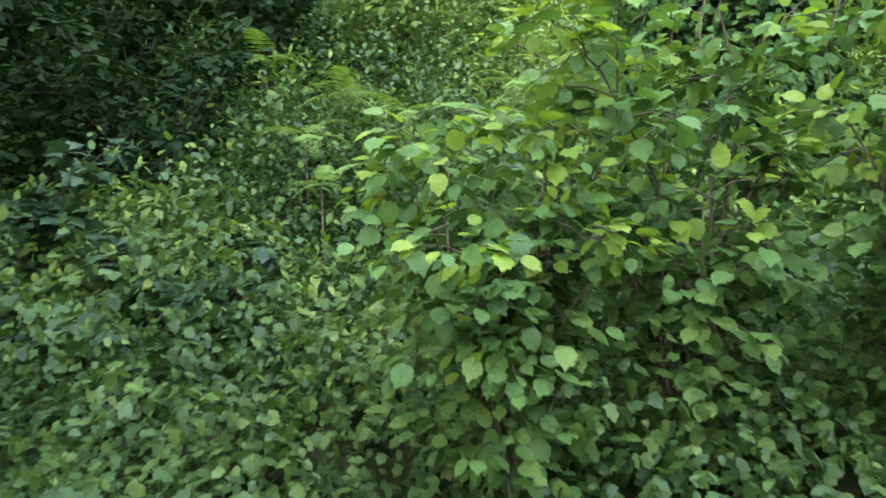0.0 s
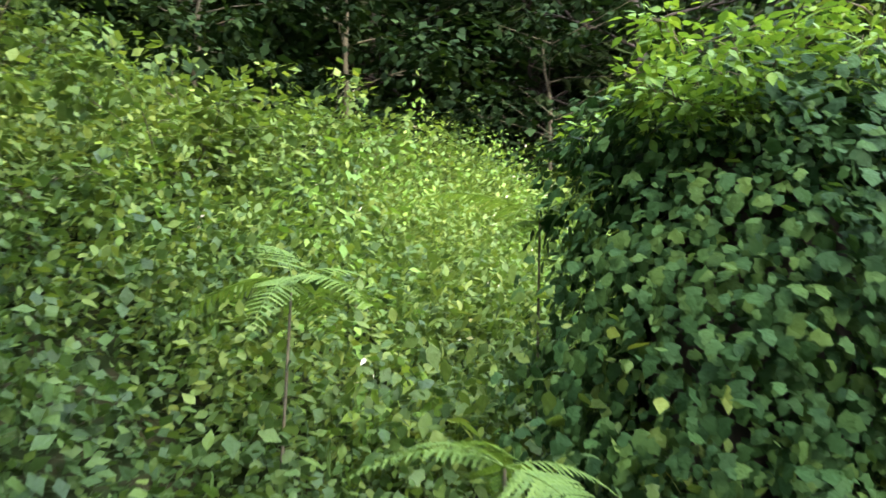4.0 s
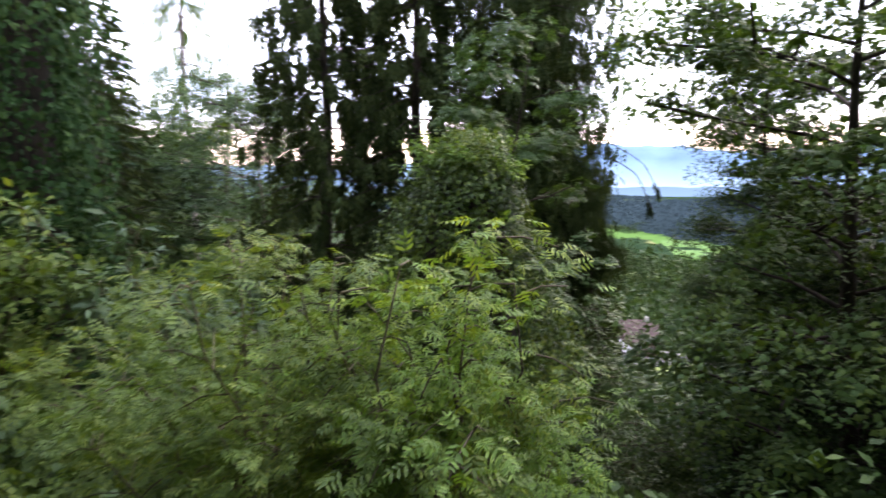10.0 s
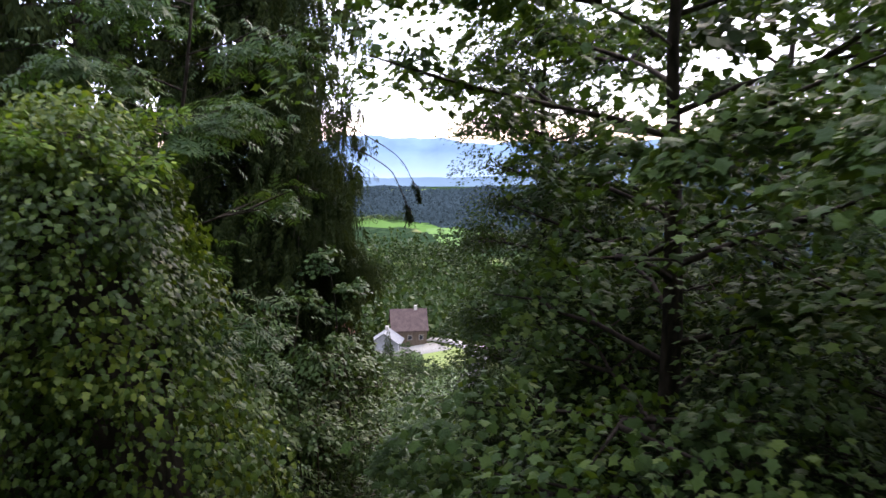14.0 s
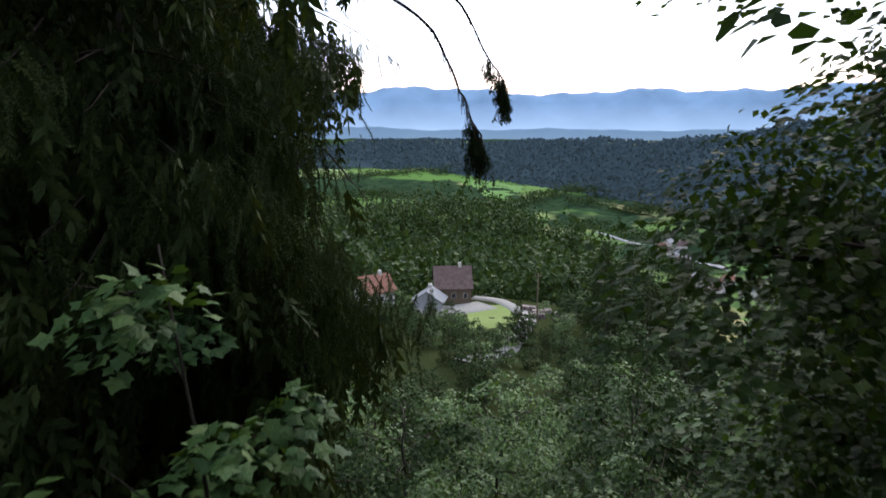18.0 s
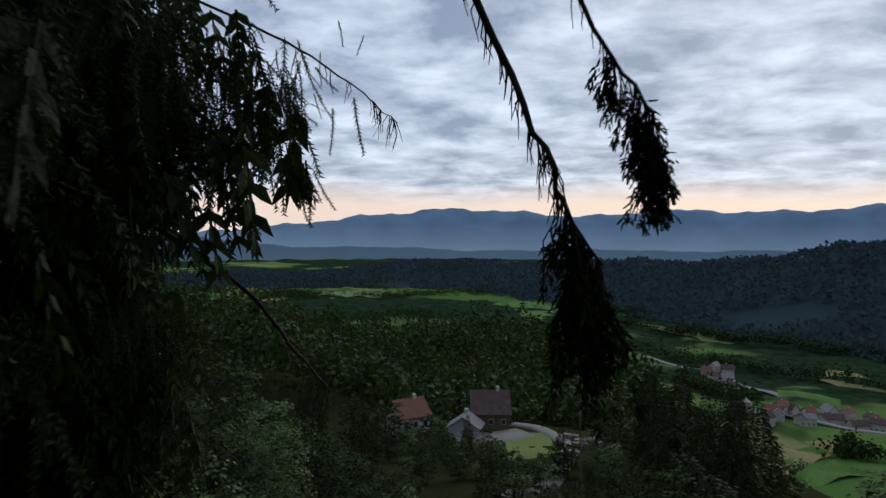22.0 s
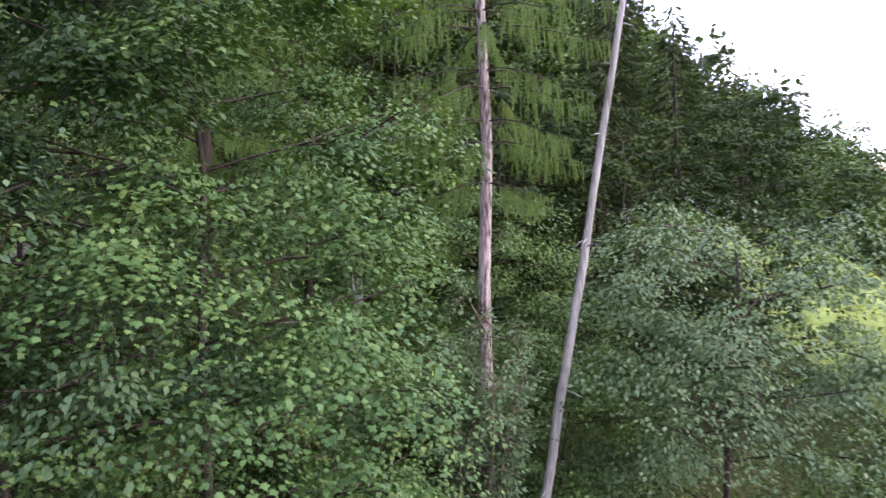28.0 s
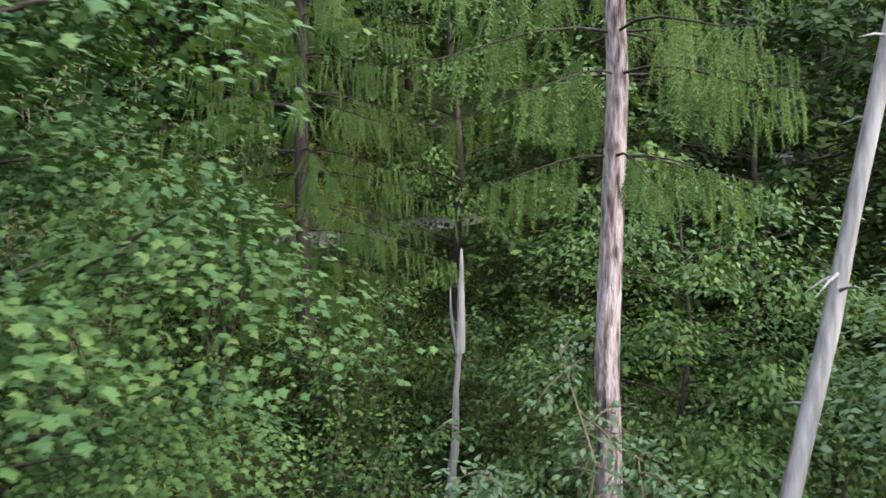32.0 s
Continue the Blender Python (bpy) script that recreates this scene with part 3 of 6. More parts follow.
def ridge(name, dist, depth, tops, mat, label, rough, seed, nearer=((0, 1.0),), trees=0):
    """A range of hills round the valley: tops gives the crest's height for bearings, in degrees to the left of north."""
    bear = np.radians(np.linspace(70, -80, 420))
    rng = np.random.default_rng(seed)
    crest = np.interp(-np.degrees(bear), [-b for b, _ in tops], [h for _, h in tops])
    for f, a in ((9, 0.8), (23, 0.8), (57, 0.5), (131, 0.3), (300, 0.16)):
        crest = crest + rough * a * np.sin(bear * f + rng.uniform(0, 6))
    dist = dist * np.interp(-np.degrees(bear), [-b for b, _ in nearer], [k for _, k in nearer])
    v, rows = [], 9
    for i in range(rows):
        u = i / (rows - 1)
        d = dist + depth * (u - 0.7)
        h = -138 + (crest + 138) * np.sin(min(u / 0.7, 1) * np.pi / 2) ** 1.3 * (1 if u <= 0.7 else 1 - (u - 0.7) * 1.2)
        fold = 1 + 0.012 * np.sin(bear * 41 + 4 * u) * np.sin(np.pi * u) + 0.005 * np.sin(bear * 97 - 3 * u) * np.sin(np.pi * u)
        v.append(np.stack([-np.sin(bear) * d * fold, np.cos(bear) * d * fold, h], -1))
    n = len(bear)
    i, j = np.meshgrid(np.arange(rows - 1), np.arange(n - 1), indexing="ij")
    p = i * n + j
    f = np.concatenate([np.stack([p, p + 1, p + n + 1], -1).reshape(-1, 3), np.stack([p, p + n + 1, p + n], -1).reshape(-1, 3)])
    hill = tagged(mesh_object(name, np.concatenate(v), f, mat, smooth=True), label, "hills", kind="structure")
    if trees:
        grid = np.array(v)
        a, b = rng.uniform(0, rows - 2.6, trees), rng.uniform(0, n - 1.001, trees)
        i, j = a.astype(int), b.astype(int)
        fa, fb = (a - i)[:, None], (b - j)[:, None]
        spot = (grid[i, j] * (1 - fa) + grid[i + 1, j] * fa) * (1 - fb) + (grid[i, j + 1] * (1 - fa) + grid[i + 1, j + 1] * fa) * fb
        patchy = np.sin(spot[:, 0] * 0.011 + 1) * np.sin(spot[:, 1] * 0.009) + 0.5 * np.sin(spot[:, 0] * 0.031 + spot[:, 1] * 0.027)
        spot = spot[patchy > -1.1]
        t = Tris()
        for _ in range(2):
            up = rng.uniform(2, 10, (len(spot), 1))
            t.leaves(L_TUFT, spot + rng.normal(0, 3, spot.shape) * [1, 1, 0.2] + up * [0, 0, 1], unit(rng, len(spot)) + [0, 0, 0.5], unit(rng, len(spot)) * 0.6 + [0, -0.5, 0.6], rng.uniform(3.5, 7, len(spot)))
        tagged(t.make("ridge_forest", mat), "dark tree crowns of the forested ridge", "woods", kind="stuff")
    return hill


M_HAZE_FAR = painted_haze_material("far_mountain_haze", (0.085, 0.14, 0.215), (0.17, 0.235, 0.31), 0.28)
M_HAZE_MID = painted_haze_material("middle_hill_haze", (0.036, 0.060, 0.095), (0.085, 0.13, 0.175), 0.12)
M_HAZE_NEAR = painted_haze_material("near_hill_haze", (0.026, 0.041, 0.054), (0.026, 0.041, 0.048), 0.12)
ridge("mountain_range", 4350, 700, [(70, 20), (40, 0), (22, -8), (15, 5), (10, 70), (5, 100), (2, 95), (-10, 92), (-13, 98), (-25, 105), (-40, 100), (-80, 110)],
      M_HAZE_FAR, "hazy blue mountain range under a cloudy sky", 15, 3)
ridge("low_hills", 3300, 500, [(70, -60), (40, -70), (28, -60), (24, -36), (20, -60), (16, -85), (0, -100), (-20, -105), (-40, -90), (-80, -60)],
      M_HAZE_MID, "low wooded hills across the plain, dark blue with painted haze", 5, 5)
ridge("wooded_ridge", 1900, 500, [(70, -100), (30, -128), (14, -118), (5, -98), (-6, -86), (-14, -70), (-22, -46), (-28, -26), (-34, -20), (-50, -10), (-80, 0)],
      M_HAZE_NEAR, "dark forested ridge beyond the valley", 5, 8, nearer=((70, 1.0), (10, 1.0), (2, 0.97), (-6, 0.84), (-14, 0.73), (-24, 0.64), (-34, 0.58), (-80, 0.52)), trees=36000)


# ---- plants ----
GOLD = 2.399963
# the open lane through the clearing and out between the trees, free of leaves and twigs
LANE = np.array([(2.85, 0.8, -0.6), (3.2, -0.6, -0.45), (3.3, -1.9, -0.1), (2.7, -3.9, 0.4), (1.0, -4.8, 1.05), (-0.6, -4.5, 1.35), (-1.5, -3.2, 1.4),
                 (-0.8, -0.6, 1.35), (-0.75, 3.0, 1.0), (-0.75, 7.0, 0.6), (-0.8, 10.7, 0.5), (-0.6, 12.0, 0.5), (-2.0, 15.4, 0.5), (-5, 19.3, 0.5), (-9, 22.5, 0.5), (-13, 24.4, 0.4)])


def open_air(pos, gap=0.32):
    """Which places lie clear of the open lane."""
    free = np.ones(len(pos), bool)
    for a, b in zip(LANE[:-1], LANE[1:]):
        u = np.clip((pos - a) @ (b - a) / ((b - a) @ (b - a)), 0, 1)
        free &= np.linalg.norm(pos - a - u[:, None] * (b - a), axis=1) > gap
    return free


def broadleaf(name, place, label, h, r, mat, seed, crown_from=0.25, n_leaves=4000, leaf=L_OVAL, size=0.09, bark=M_BARK, trunk_r=0.09,
              limbs=9, lean=(0, 0), spread=0.2, top=0.9, category="tree", group="", droop=0.0, flat=0.5, sides=8, split=True, forked=True, gap=0.85, share=0.34):
    """A tree: tapered trunk, limbs that fork, and a crown of leaf sprays round the limbs' outer halves."""
    rng = np.random.default_rng(seed)
    e = thing(name, place, label, category, group)
    t = np.linspace(0, 1, 9)
    bend = np.cumsum(rng.normal(0, 0.012 * h, (9, 2)), 0) * (t[:, None] > 0)
    axis = np.stack([bend[:, 0] + lean[0] * h * t, bend[:, 1] + lean[1] * h * t, -0.3 + (top * h + 0.3) * t], -1)
    trunk = Tris()
    trunk.tube(axis, trunk_r * (1 - 0.85 * t ** 1.2) * (1 + 0.5 * np.exp(-t * 18)), sides, 0.05, rng)
    centres, outs = [], []
    for i in range(limbs):
        u = crown_from + (top - crown_from) * ((i + 0.6 * rng.random()) / limbs)
        start = np.array([np.interp(u, t * top, axis[:, k]) for k in range(3)])
        a = i * GOLD + rng.uniform(-0.4, 0.4)
        rel = (u - crown_from) / max(1 - crown_from, 0.01)
        reach = r * (0.35 + 0.75 * np.sin(np.pi * min(0.12 + 0.86 * rel, 1)) ** 0.8) * rng.uniform(0.8, 1.12)
        rise = (0.55 - 0.25 * rel - droop) * reach
        q = np.linspace(0, 1, 6)[:, None]
        out = np.array([math.cos(a), math.sin(a), 0])
        pts = start + q * out * reach + np.array([0, 0, 1]) * (rise * q - (0.25 + droop) * reach * q ** 2) + rng.normal(0, 0.02 * reach, (6, 3)) * q
        clear = open_air(pts + np.array(place), gap)
        if not clear.all():
            pts = start + (pts - start) * np.argmin(clear) / 6
        limb = Tris() if split else trunk
        limb.tube(pts, trunk_r * 0.3 * (1 - rel * 0.5) * (1 - 0.85 * q[:, 0]), 5)
        for side in (-1, 1):
            for at in (0.4, 0.65):
                s0 = np.array([np.interp(at, q[:, 0], pts[:, k]) for k in range(3)])
                a2 = a + side * rng.uniform(0.6, 1.1)
                o2 = np.array([math.cos(a2), math.sin(a2), rng.uniform(0.05, 0.45) - droop])
                for w in (0.5, 0.8, 1.0):
                    centres.append(s0 + w * o2 * reach * 0.5)
                    outs.append(o2)
                if not forked:
                    continue
                fork = s0 + np.linspace(0, 1, 4)[:, None] * o2 * reach * rng.uniform(0.35, 0.6)
                if not open_air(fork + np.array(place), gap).all():
                    continue
                limb.tube(fork, trunk_r * 0.2 * (1 - 0.8 * np.linspace(0, 1, 4)), 4)
        if split:
            limb.make("limb", bark, e)
        for w in (0.45, 0.6, 0.75, 0.9, 1.0):
            centres.append(np.array([np.interp(w, q[:, 0], pts[:, k]) for k in range(3)]))
            outs.append(out)
    for w in np.linspace(0.72, 1.0, 5):
        centres.append(axis[-1] * w + np.array([0, 0, (1 - top) * h * w * 0.8]))
        outs.append(np.array([0, 0, 1.0]))
    trunk.make("trunk", bark, e, smooth=True)
    centres, outs = np.array(centres), np.array(outs)
    kept = rng.choice(len(centres), max(int(len(centres) * share), 8), replace=False)
    weight = rng.uniform(0.35, 1.0, len(kept)) ** 2
    pick = kept[rng.choice(len(kept), n_leaves, p=weight / weight.sum())]
    reach = spread * r * 1.9 * (0.3 + 0.95 * rng.random(len(centres)))[pick]
    d = unit(rng, n_leaves)
    d[:, 2] = np.abs(d[:, 2])
    stray = np.where(rng.random(n_leaves) < 0.14, rng.uniform(0.2, 1.35, n_leaves), 0.8 + 0.22 * rng.random(n_leaves))
    off = d * (stray * reach)[:, None] * [1, 1, 0.3 + 0.5 * flat]
    off[:, 2] -= 0.42 * reach * (d[:, :2] ** 2).sum(1) * stray + 0.15 * reach
    off += outs[pick] * (0.25 * reach)[:, None] + rng.normal(0, 0.05, (n_leaves, 3)) * reach[:, None]
    pos = centres[pick] + off
    way = d * [1, 1, 0] + outs[pick] * 0.35 + [0, 0, -0.45] + rng.normal(0, 0.33, (n_leaves, 3))
    normal = d * 0.6 + [0, 0, 0.85] + rng.normal(0, 0.33, (n_leaves, 3))
    free = open_air(pos + np.array(place), gap)
    pos, way, normal = pos[free], way[free], normal[free]
    crown = Tris()
    crown.leaves(leaf, pos, way, normal, size * rng.uniform(0.6, 1.15, len(pos)))
    crown.make("crown", mat, e)
    return e


def shrub(name, place, label, h, r, mat, seed, stems=7, n_leaves=1500, leaf=L_ROUND, size=0.075, bark=M_TWIG, category="shrub", group="",
          arch=0.35, spread=0.1, low=0.15, young=None, lump=16):
    """Stems that fan out of the ground; leaves sit in tufts at the ends of short side twigs, fresh ones at the tips."""
    rng = np.random.default_rng(seed)
    e = thing(name, place, label, category, group)
    pos, way, late, side_twigs = [], [], [], Tris()
    twigs = max(n_leaves // (stems * lump), 2)
    for i in range(stems):
        a = i * GOLD + rng.uniform(-0.5, 0.5)
        reach, hh = r * rng.uniform(0.25, 1.0), h * rng.uniform(0.6, 1.05)
        q = np.linspace(0, 1, 7)[:, None]
        out = np.array([math.cos(a), math.sin(a), 0])
        pts = q ** 1.3 * out * reach + np.array([0, 0, 1]) * (hh * (q - arch * 0.4 * q ** 3) - 0.1) + rng.normal(0, 0.025 * h, (7, 3)) * q
        stem = Tris()
        stem.tube(pts, 0.0065 * (h / 1.2) * (1 - 0.8 * q[:, 0]), 5)
        w = low + (1 - low) * rng.random(twigs) ** 0.75
        w[0] = 1.0
        base = np.stack([np.interp(w, q[:, 0], pts[:, k]) for k in range(3)], -1)
        d = rng.normal(0, 1, (twigs, 3)) * [1, 1, 0.4] + out * 0.3
        d /= np.linalg.norm(d, axis=1, keepdims=True)
        ends = base + d * rng.uniform(0.3, 2.0, (twigs, 1)) * spread * (1.3 - 0.6 * w[:, None])
        clear = open_air(ends + np.array(place))
        for b0, e0 in zip(base[clear], ends[clear]):
            side_twigs.tube([b0, (b0 + e0) / 2 + [0, 0, 0.1 * spread], e0], 0.0022 * (h / 1.2) * np.array([1, 0.8, 0.4]), 3)
        stem.make("stem", bark, e)
        puff = spread * rng.uniform(0.35, 0.95, twigs)
        u = unit(rng, twigs * lump) * [1, 1, 0.6] + [0, 0, 0.12]
        along = rng.uniform(0.35, 1.05, (twigs * lump, 1))
        b1, e1 = np.repeat(base, lump, 0), np.repeat(ends, lump, 0)
        pos.append(b1 + (e1 - b1) * along + u * np.repeat(puff, lump)[:, None] * rng.uniform(0.3, 1.0, (twigs * lump, 1)))
        way.append(u + np.repeat(d, lump, 0) * 0.5 + [0, 0, -0.3])
        late.append(np.repeat(w, lump))
    pos, way, late = np.concatenate(pos), np.concatenate(way), np.concatenate(late)
    free = open_air(pos + np.array(place))
    pos, way, late = pos[free], way[free], late[free]
    normal = way * [0.5, 0.5, 0] + [0, 0, 0.95] + rng.normal(0, 0.36, pos.shape)
    scale = size * rng.uniform(0.55, 1.15, len(pos))
    if side_twigs.n:
        side_twigs.make("twig_work", bark, e)["kind"] = "stuff"
    fresh = (late > 0.88) & (rng.random(len(pos)) < 0.6) if young else np.zeros(len(pos), bool)
    crown = Tris()
    crown.leaves(leaf, pos[~fresh], way[~fresh], normal[~fresh], scale[~fresh])
    crown.make("crown", mat, e)
    if fresh.any():
        tips = Tris()
        tips.leaves(leaf, pos[fresh], way[fresh], normal[fresh], scale[fresh])
        tips.make("young_leaves", young, e, "fresh yellow-green leaves at the shoot tips")
    return e


def spruce(name, place, label, h, r, seed, whorls=26, per=5, first=0.0, n_twig=9, leaf=L_ROPE, hang=0.45, mat=M_NEEDLE, bark=M_BARK_DARK, trunk_r=0.16,
           category="spruce", group="", lean=(0, 0), dead_below=0.0, z_sink=0.3, taper=0.75, gap=0.55, core=0, bare=None, fine=0.0, stiff=0.0, dense_to=1.0):
    """A conifer with drooping branches, from which needled twigs hang like curtains."""
    rng = np.random.default_rng(seed)
    e = thing(name, place, label, category, group)
    t = np.linspace(0, 1, 10)
    axis = np.stack([lean[0] * h * t, lean[1] * h * t, -z_sink + (h + z_sink) * t], -1)
    axis[:, :2] += np.cumsum(rng.normal(0, 0.003 * h, (10, 2)), 0)
    tr = Tris()
    tr.tube(axis, trunk_r * (1 - 0.93 * t) + 0.01, 9, 0.04, rng)
    tr.make("trunk", bark, e, smooth=True)
    wood, pos, way, long, inner = Tris(), [], [], [], []
    for i in range(whorls):
        u = first + (1 - first) * (i + rng.uniform(-0.3, 0.3)) / whorls
        u = min(max(u, 0.02), 0.985)
        reach0 = r * (1 - (u - first) / (1 - first)) ** taper * min(1, 0.55 + (u - first) * 4) + 0.12 * r
        start = np.array([np.interp(u, t, axis[:, k]) for k in range(3)])
        for j in range(per):
            a = (i * 0.7 + j * 2 * math.pi / per) + rng.uniform(-0.35, 0.35)
            reach = reach0 * rng.uniform(0.75, 1.1)
            q = np.linspace(0, 1, 6)[:, None]
            out = np.array([math.cos(a), math.sin(a), 0])
            pts = start + q * out * reach + np.array([0, 0, 1]) * reach * (0.12 * q - 0.55 * q ** 2 + 0.22 * q ** 4)
            if bare and bare(*(pts[-1] + np.array(place))):
                continue
            clear = open_air(pts + np.array(place), gap + 0.1)
            if not clear.all():
                if np.argmin(clear) < 2:
                    continue
                pts = start + (pts - start) * (np.argmin(clear) - 1) / 5
            wood.tube(pts, 0.013 * (0.5 + reach / 2.5) * (1 - 0.8 * q[:, 0]), 4)
            if u < dead_below:
                continue
            if core:
                inner.append(pts[rng.integers(0, 6, core)] + rng.normal(0, 0.14, (core, 3)) - [0, 0, 0.1])
            some = n_twig if u < dense_to else n_twig // 4
            w = rng.uniform(0.22, 1.0, some) ** 0.8
            base = np.stack([np.interp(w, q[:, 0], pts[:, k]) for k in range(3)], -1)
            side = np.array([-out[1], out[0], 0])
            for b0, wi in zip(base, w):
                length = hang * rng.uniform(0.4, 1.15) * (1.1 - 0.5 * wi) * min(1, 0.3 + 0.9 * reach0 / r)
                lateral = side * rng.normal(0, 0.30) * (1.2 - wi) * reach * 0.5 + out * rng.uniform(0, 0.2) * hang
                pos.append(b0)
                way.append(lateral * 0.6 + np.array([rng.normal(0, 0.06), rng.normal(0, 0.06), -1]) * length * (1 - 0.65 * stiff) + (out + side * rng.normal(0, 0.5)) * length * stiff)
                long.append(length)
    wood.make("branch", M_BARK_DARK, e)["kind"] = "stuff"
    pos, way, long = np.array(pos), np.array(way), np.array(long)
    free = open_air(pos + np.array(place), gap) & open_air(pos + 0.8 * way + np.array(place), gap * 0.7)
    if bare:
        free &= ~bare(*(pos + 0.5 * way + np.array(place)).T)
    pos, way, long = pos[free], way[free], long[free]
    crown = Tris()
    if fine:
        near = ~open_air(pos + np.array(place), fine)
        more = np.repeat(np.flatnonzero(near), 15)
        spot = pos[more] + rng.normal(0, 1, (len(more), 3)) * [0.15, 0.15, 0.07]
        spot, more = spot[open_air(spot + np.array(place), gap)], more[open_air(spot + np.array(place), gap)]
        crown.leaves(leaf, spot, way[more] + rng.normal(0, 0.10, (len(more), 3)), unit(rng, len(more)), long[more] * rng.uniform(0.3, 0.85, len(more)))
    crown.leaves(leaf, pos, way, unit(rng, len(pos)), long * rng.uniform(0.8, 1.2, len(pos)))
    if core:
        inner = np.concatenate(inner)
        inner = inner[open_air(inner + np.array(place), gap + 0.25)]
        if bare:
            inner = inner[~bare(*(inner + np.array(place)).T)]
        crown.leaves(L_DRAPE, inner, np.array([0, 0, -1.0]) + rng.normal(0, 0.2, inner.shape), unit(rng, len(inner)), 0.30 * rng.uniform(0.6, 1.3, len(inner)))
    crown.make("crown", mat, e)
    return e


def ivy_column(name, place, label, h, r0, r1, seed, n_leaves=6000, size=0.06, mat=M_IVY, lean=(0, 0), leaf=L_ROUND, category="ivy", bulge=0.12, limbs=0):
    """A stump or trunk wrapped in ivy: leaves hang like shingles off an uneven cone."""
    rng = np.random.default_rng(seed)
    e = thing(name, place, label, category)
    t = np.linspace(0, 1, 12)
    rad = lambda u, a: (r0 + (r1 - r0) * u) * np.sqrt(np.clip(1.04 - u ** 6, 0.02, 1)) * (1 + bulge * np.sin(3 * a + 5 * u) + bulge * np.sin(2 * a - 9 * u) + 0.5 * bulge * np.sin(9 * a + 31 * u) * np.sin(7 * a - 43 * u))
    core = Tris()
    core.tube(np.stack([lean[0] * t, lean[1] * t, -0.4 + (h * 0.97 + 0.4) * t], -1), 0.62 * (r0 + (r1 - r0) * t) * np.sqrt(np.clip(1.05 - t ** 6, 0.05, 1)), 10, 0.08, rng)
    core.make("trunk", M_BARK_DARK, e)
    each = 44
    m = n_leaves // each
    n_leaves = m * each
    u0, a0 = np.repeat(rng.random(m), each), np.repeat(rng.random(m) * 2 * np.pi, each)
    u0, a0 = (np.where(rng.random(n_leaves) < 0.25, rng.random(n_leaves) * top, q) for q, top in ((u0, 1.0), (a0, 2 * np.pi)))
    lift, wide = np.repeat(rng.normal(0.0, 2.0, m), each) * size, np.repeat(rng.uniform(2.0, 5.0, m), each) * size
    d = rng.normal(0, 0.5, (n_leaves, 2))
    hangs = np.abs(rng.normal(0, 0.6, n_leaves))
    k0 = rad(u0, a0)
    a = a0 + d[:, 0] * wide / np.maximum(k0, 0.15)
    u = np.clip(u0 + (0.35 * d[:, 1] - 0.9 * hangs + 0.4) * wide / h, 0, 1.02)
    k = rad(np.clip(u, 0, 1), a) * 0.93 + lift + size * 2.2 * (1 - 0.8 * np.abs(d[:, 0]) - 0.35 * hangs) * rng.uniform(0.5, 1.1, n_leaves)
    pos = np.stack([lean[0] * u + k * np.cos(a), lean[1] * u + k * np.sin(a), h * u + rng.normal(0, size, n_leaves)], -1)
    out = np.stack([np.cos(a), np.sin(a), 0.15 + 1.2 * u ** 5], -1)
    way = out * 0.5 + np.array([0, 0, -0.8]) + rng.normal(0, 0.4, pos.shape)
    crown = Tris()
    crown.leaves(leaf, pos, way, out + np.array([0, 0, 0.45]) + rng.normal(0, 0.5, pos.shape), size * rng.uniform(0.5, 1.3, n_leaves))
    crown.make("leaves", mat, e)
    return e


def frond_mesh(length, pairs, seed):
    """One fern frond: an arching rib with toothed leaflets that shorten to the tip."""
    rng = np.random.default_rng(seed)
    q = np.linspace(0, 1, 12)
    rib = np.stack([np.zeros(12), length * q * 0.92, length * (0.38 * q - 0.52 * q ** 2)], -1)
    t = Tris()
    t.tube(rib, 0.004 * (1 - 0.8 * q), 4)
    w = np.linspace(0.12, 0.98, pairs)
    p = np.stack([np.interp(w, q, rib[:, k]) for k in range(3)], -1)
    half = length * 0.24 * np.clip(1.12 - w, 0, 1) ** 0.8 * np.clip(0.55 + 3 * w, 0, 1) + 0.01
    slope = np.gradient(rib, axis=0)
    slope /= np.linalg.norm(slope, axis=1, keepdims=True)
    fw = np.stack([np.interp(w, q, slope[:, k]) for k in range(3)], -1)
    n = 7
    outline = []
    for i in range(n):
        y = (i + 0.5) / n
        outline += [(0.10 * (1 - 0.75 * y) + 0.03, y - 0.02), (0.055 * (1 - y) + 0.008, y + 0.055)]
    outline.append((0, 1.0))
    leaflet = blade(outline, 0.12, 0.12)
    for side in (-1, 1):
        way = np.stack([np.full(pairs, side * 1.0), 0.28 + 0 * w, -0.12 + 0 * w], -1) + fw * 0.15 + rng.normal(0, 0.05, (pairs, 3))
        t.leaves(leaflet, p, way, np.array([[0, 0, 1.0]]) + rng.normal(0, 0.12, (pairs, 3)), half)
    me_ob = t.make("frond", M_FERN)
    return me_ob


FRONDS = [frond_mesh(0.62, 19, 1), frond_mesh(0.48, 16, 2)]
for f in FRONDS:
    scene.collection.objects.unlink(f)


def fern(place, label, seed, n=6, scale=1.0, turns=None):
    rng = np.random.default_rng(seed)
    e = thing("fern", place, label, "fern", "ferns in the undergrowth")
    stalk = Tris()
    stalk.tube([(0.03, 0.02, -1.25), (0.02, 0.0, -0.6), (0, 0, 0)], [0.007, 0.006, 0.004], 5)
    stalk.make("stalk", M_TWIG, e)
    for i in range(n):
        o = new("frond", FRONDS[i % 2].data)
        o.parent = e
        turn = turns[i] if turns else i * 360 / n + rng.uniform(-18, 18)
        o.matrix_basis = pose(0, 0, 0, rng.uniform(-30, 26), rng.uniform(-14, 14), turn) @ Matrix.Scale(scale * rng.uniform(0.75, 1.1), 4)
    return e


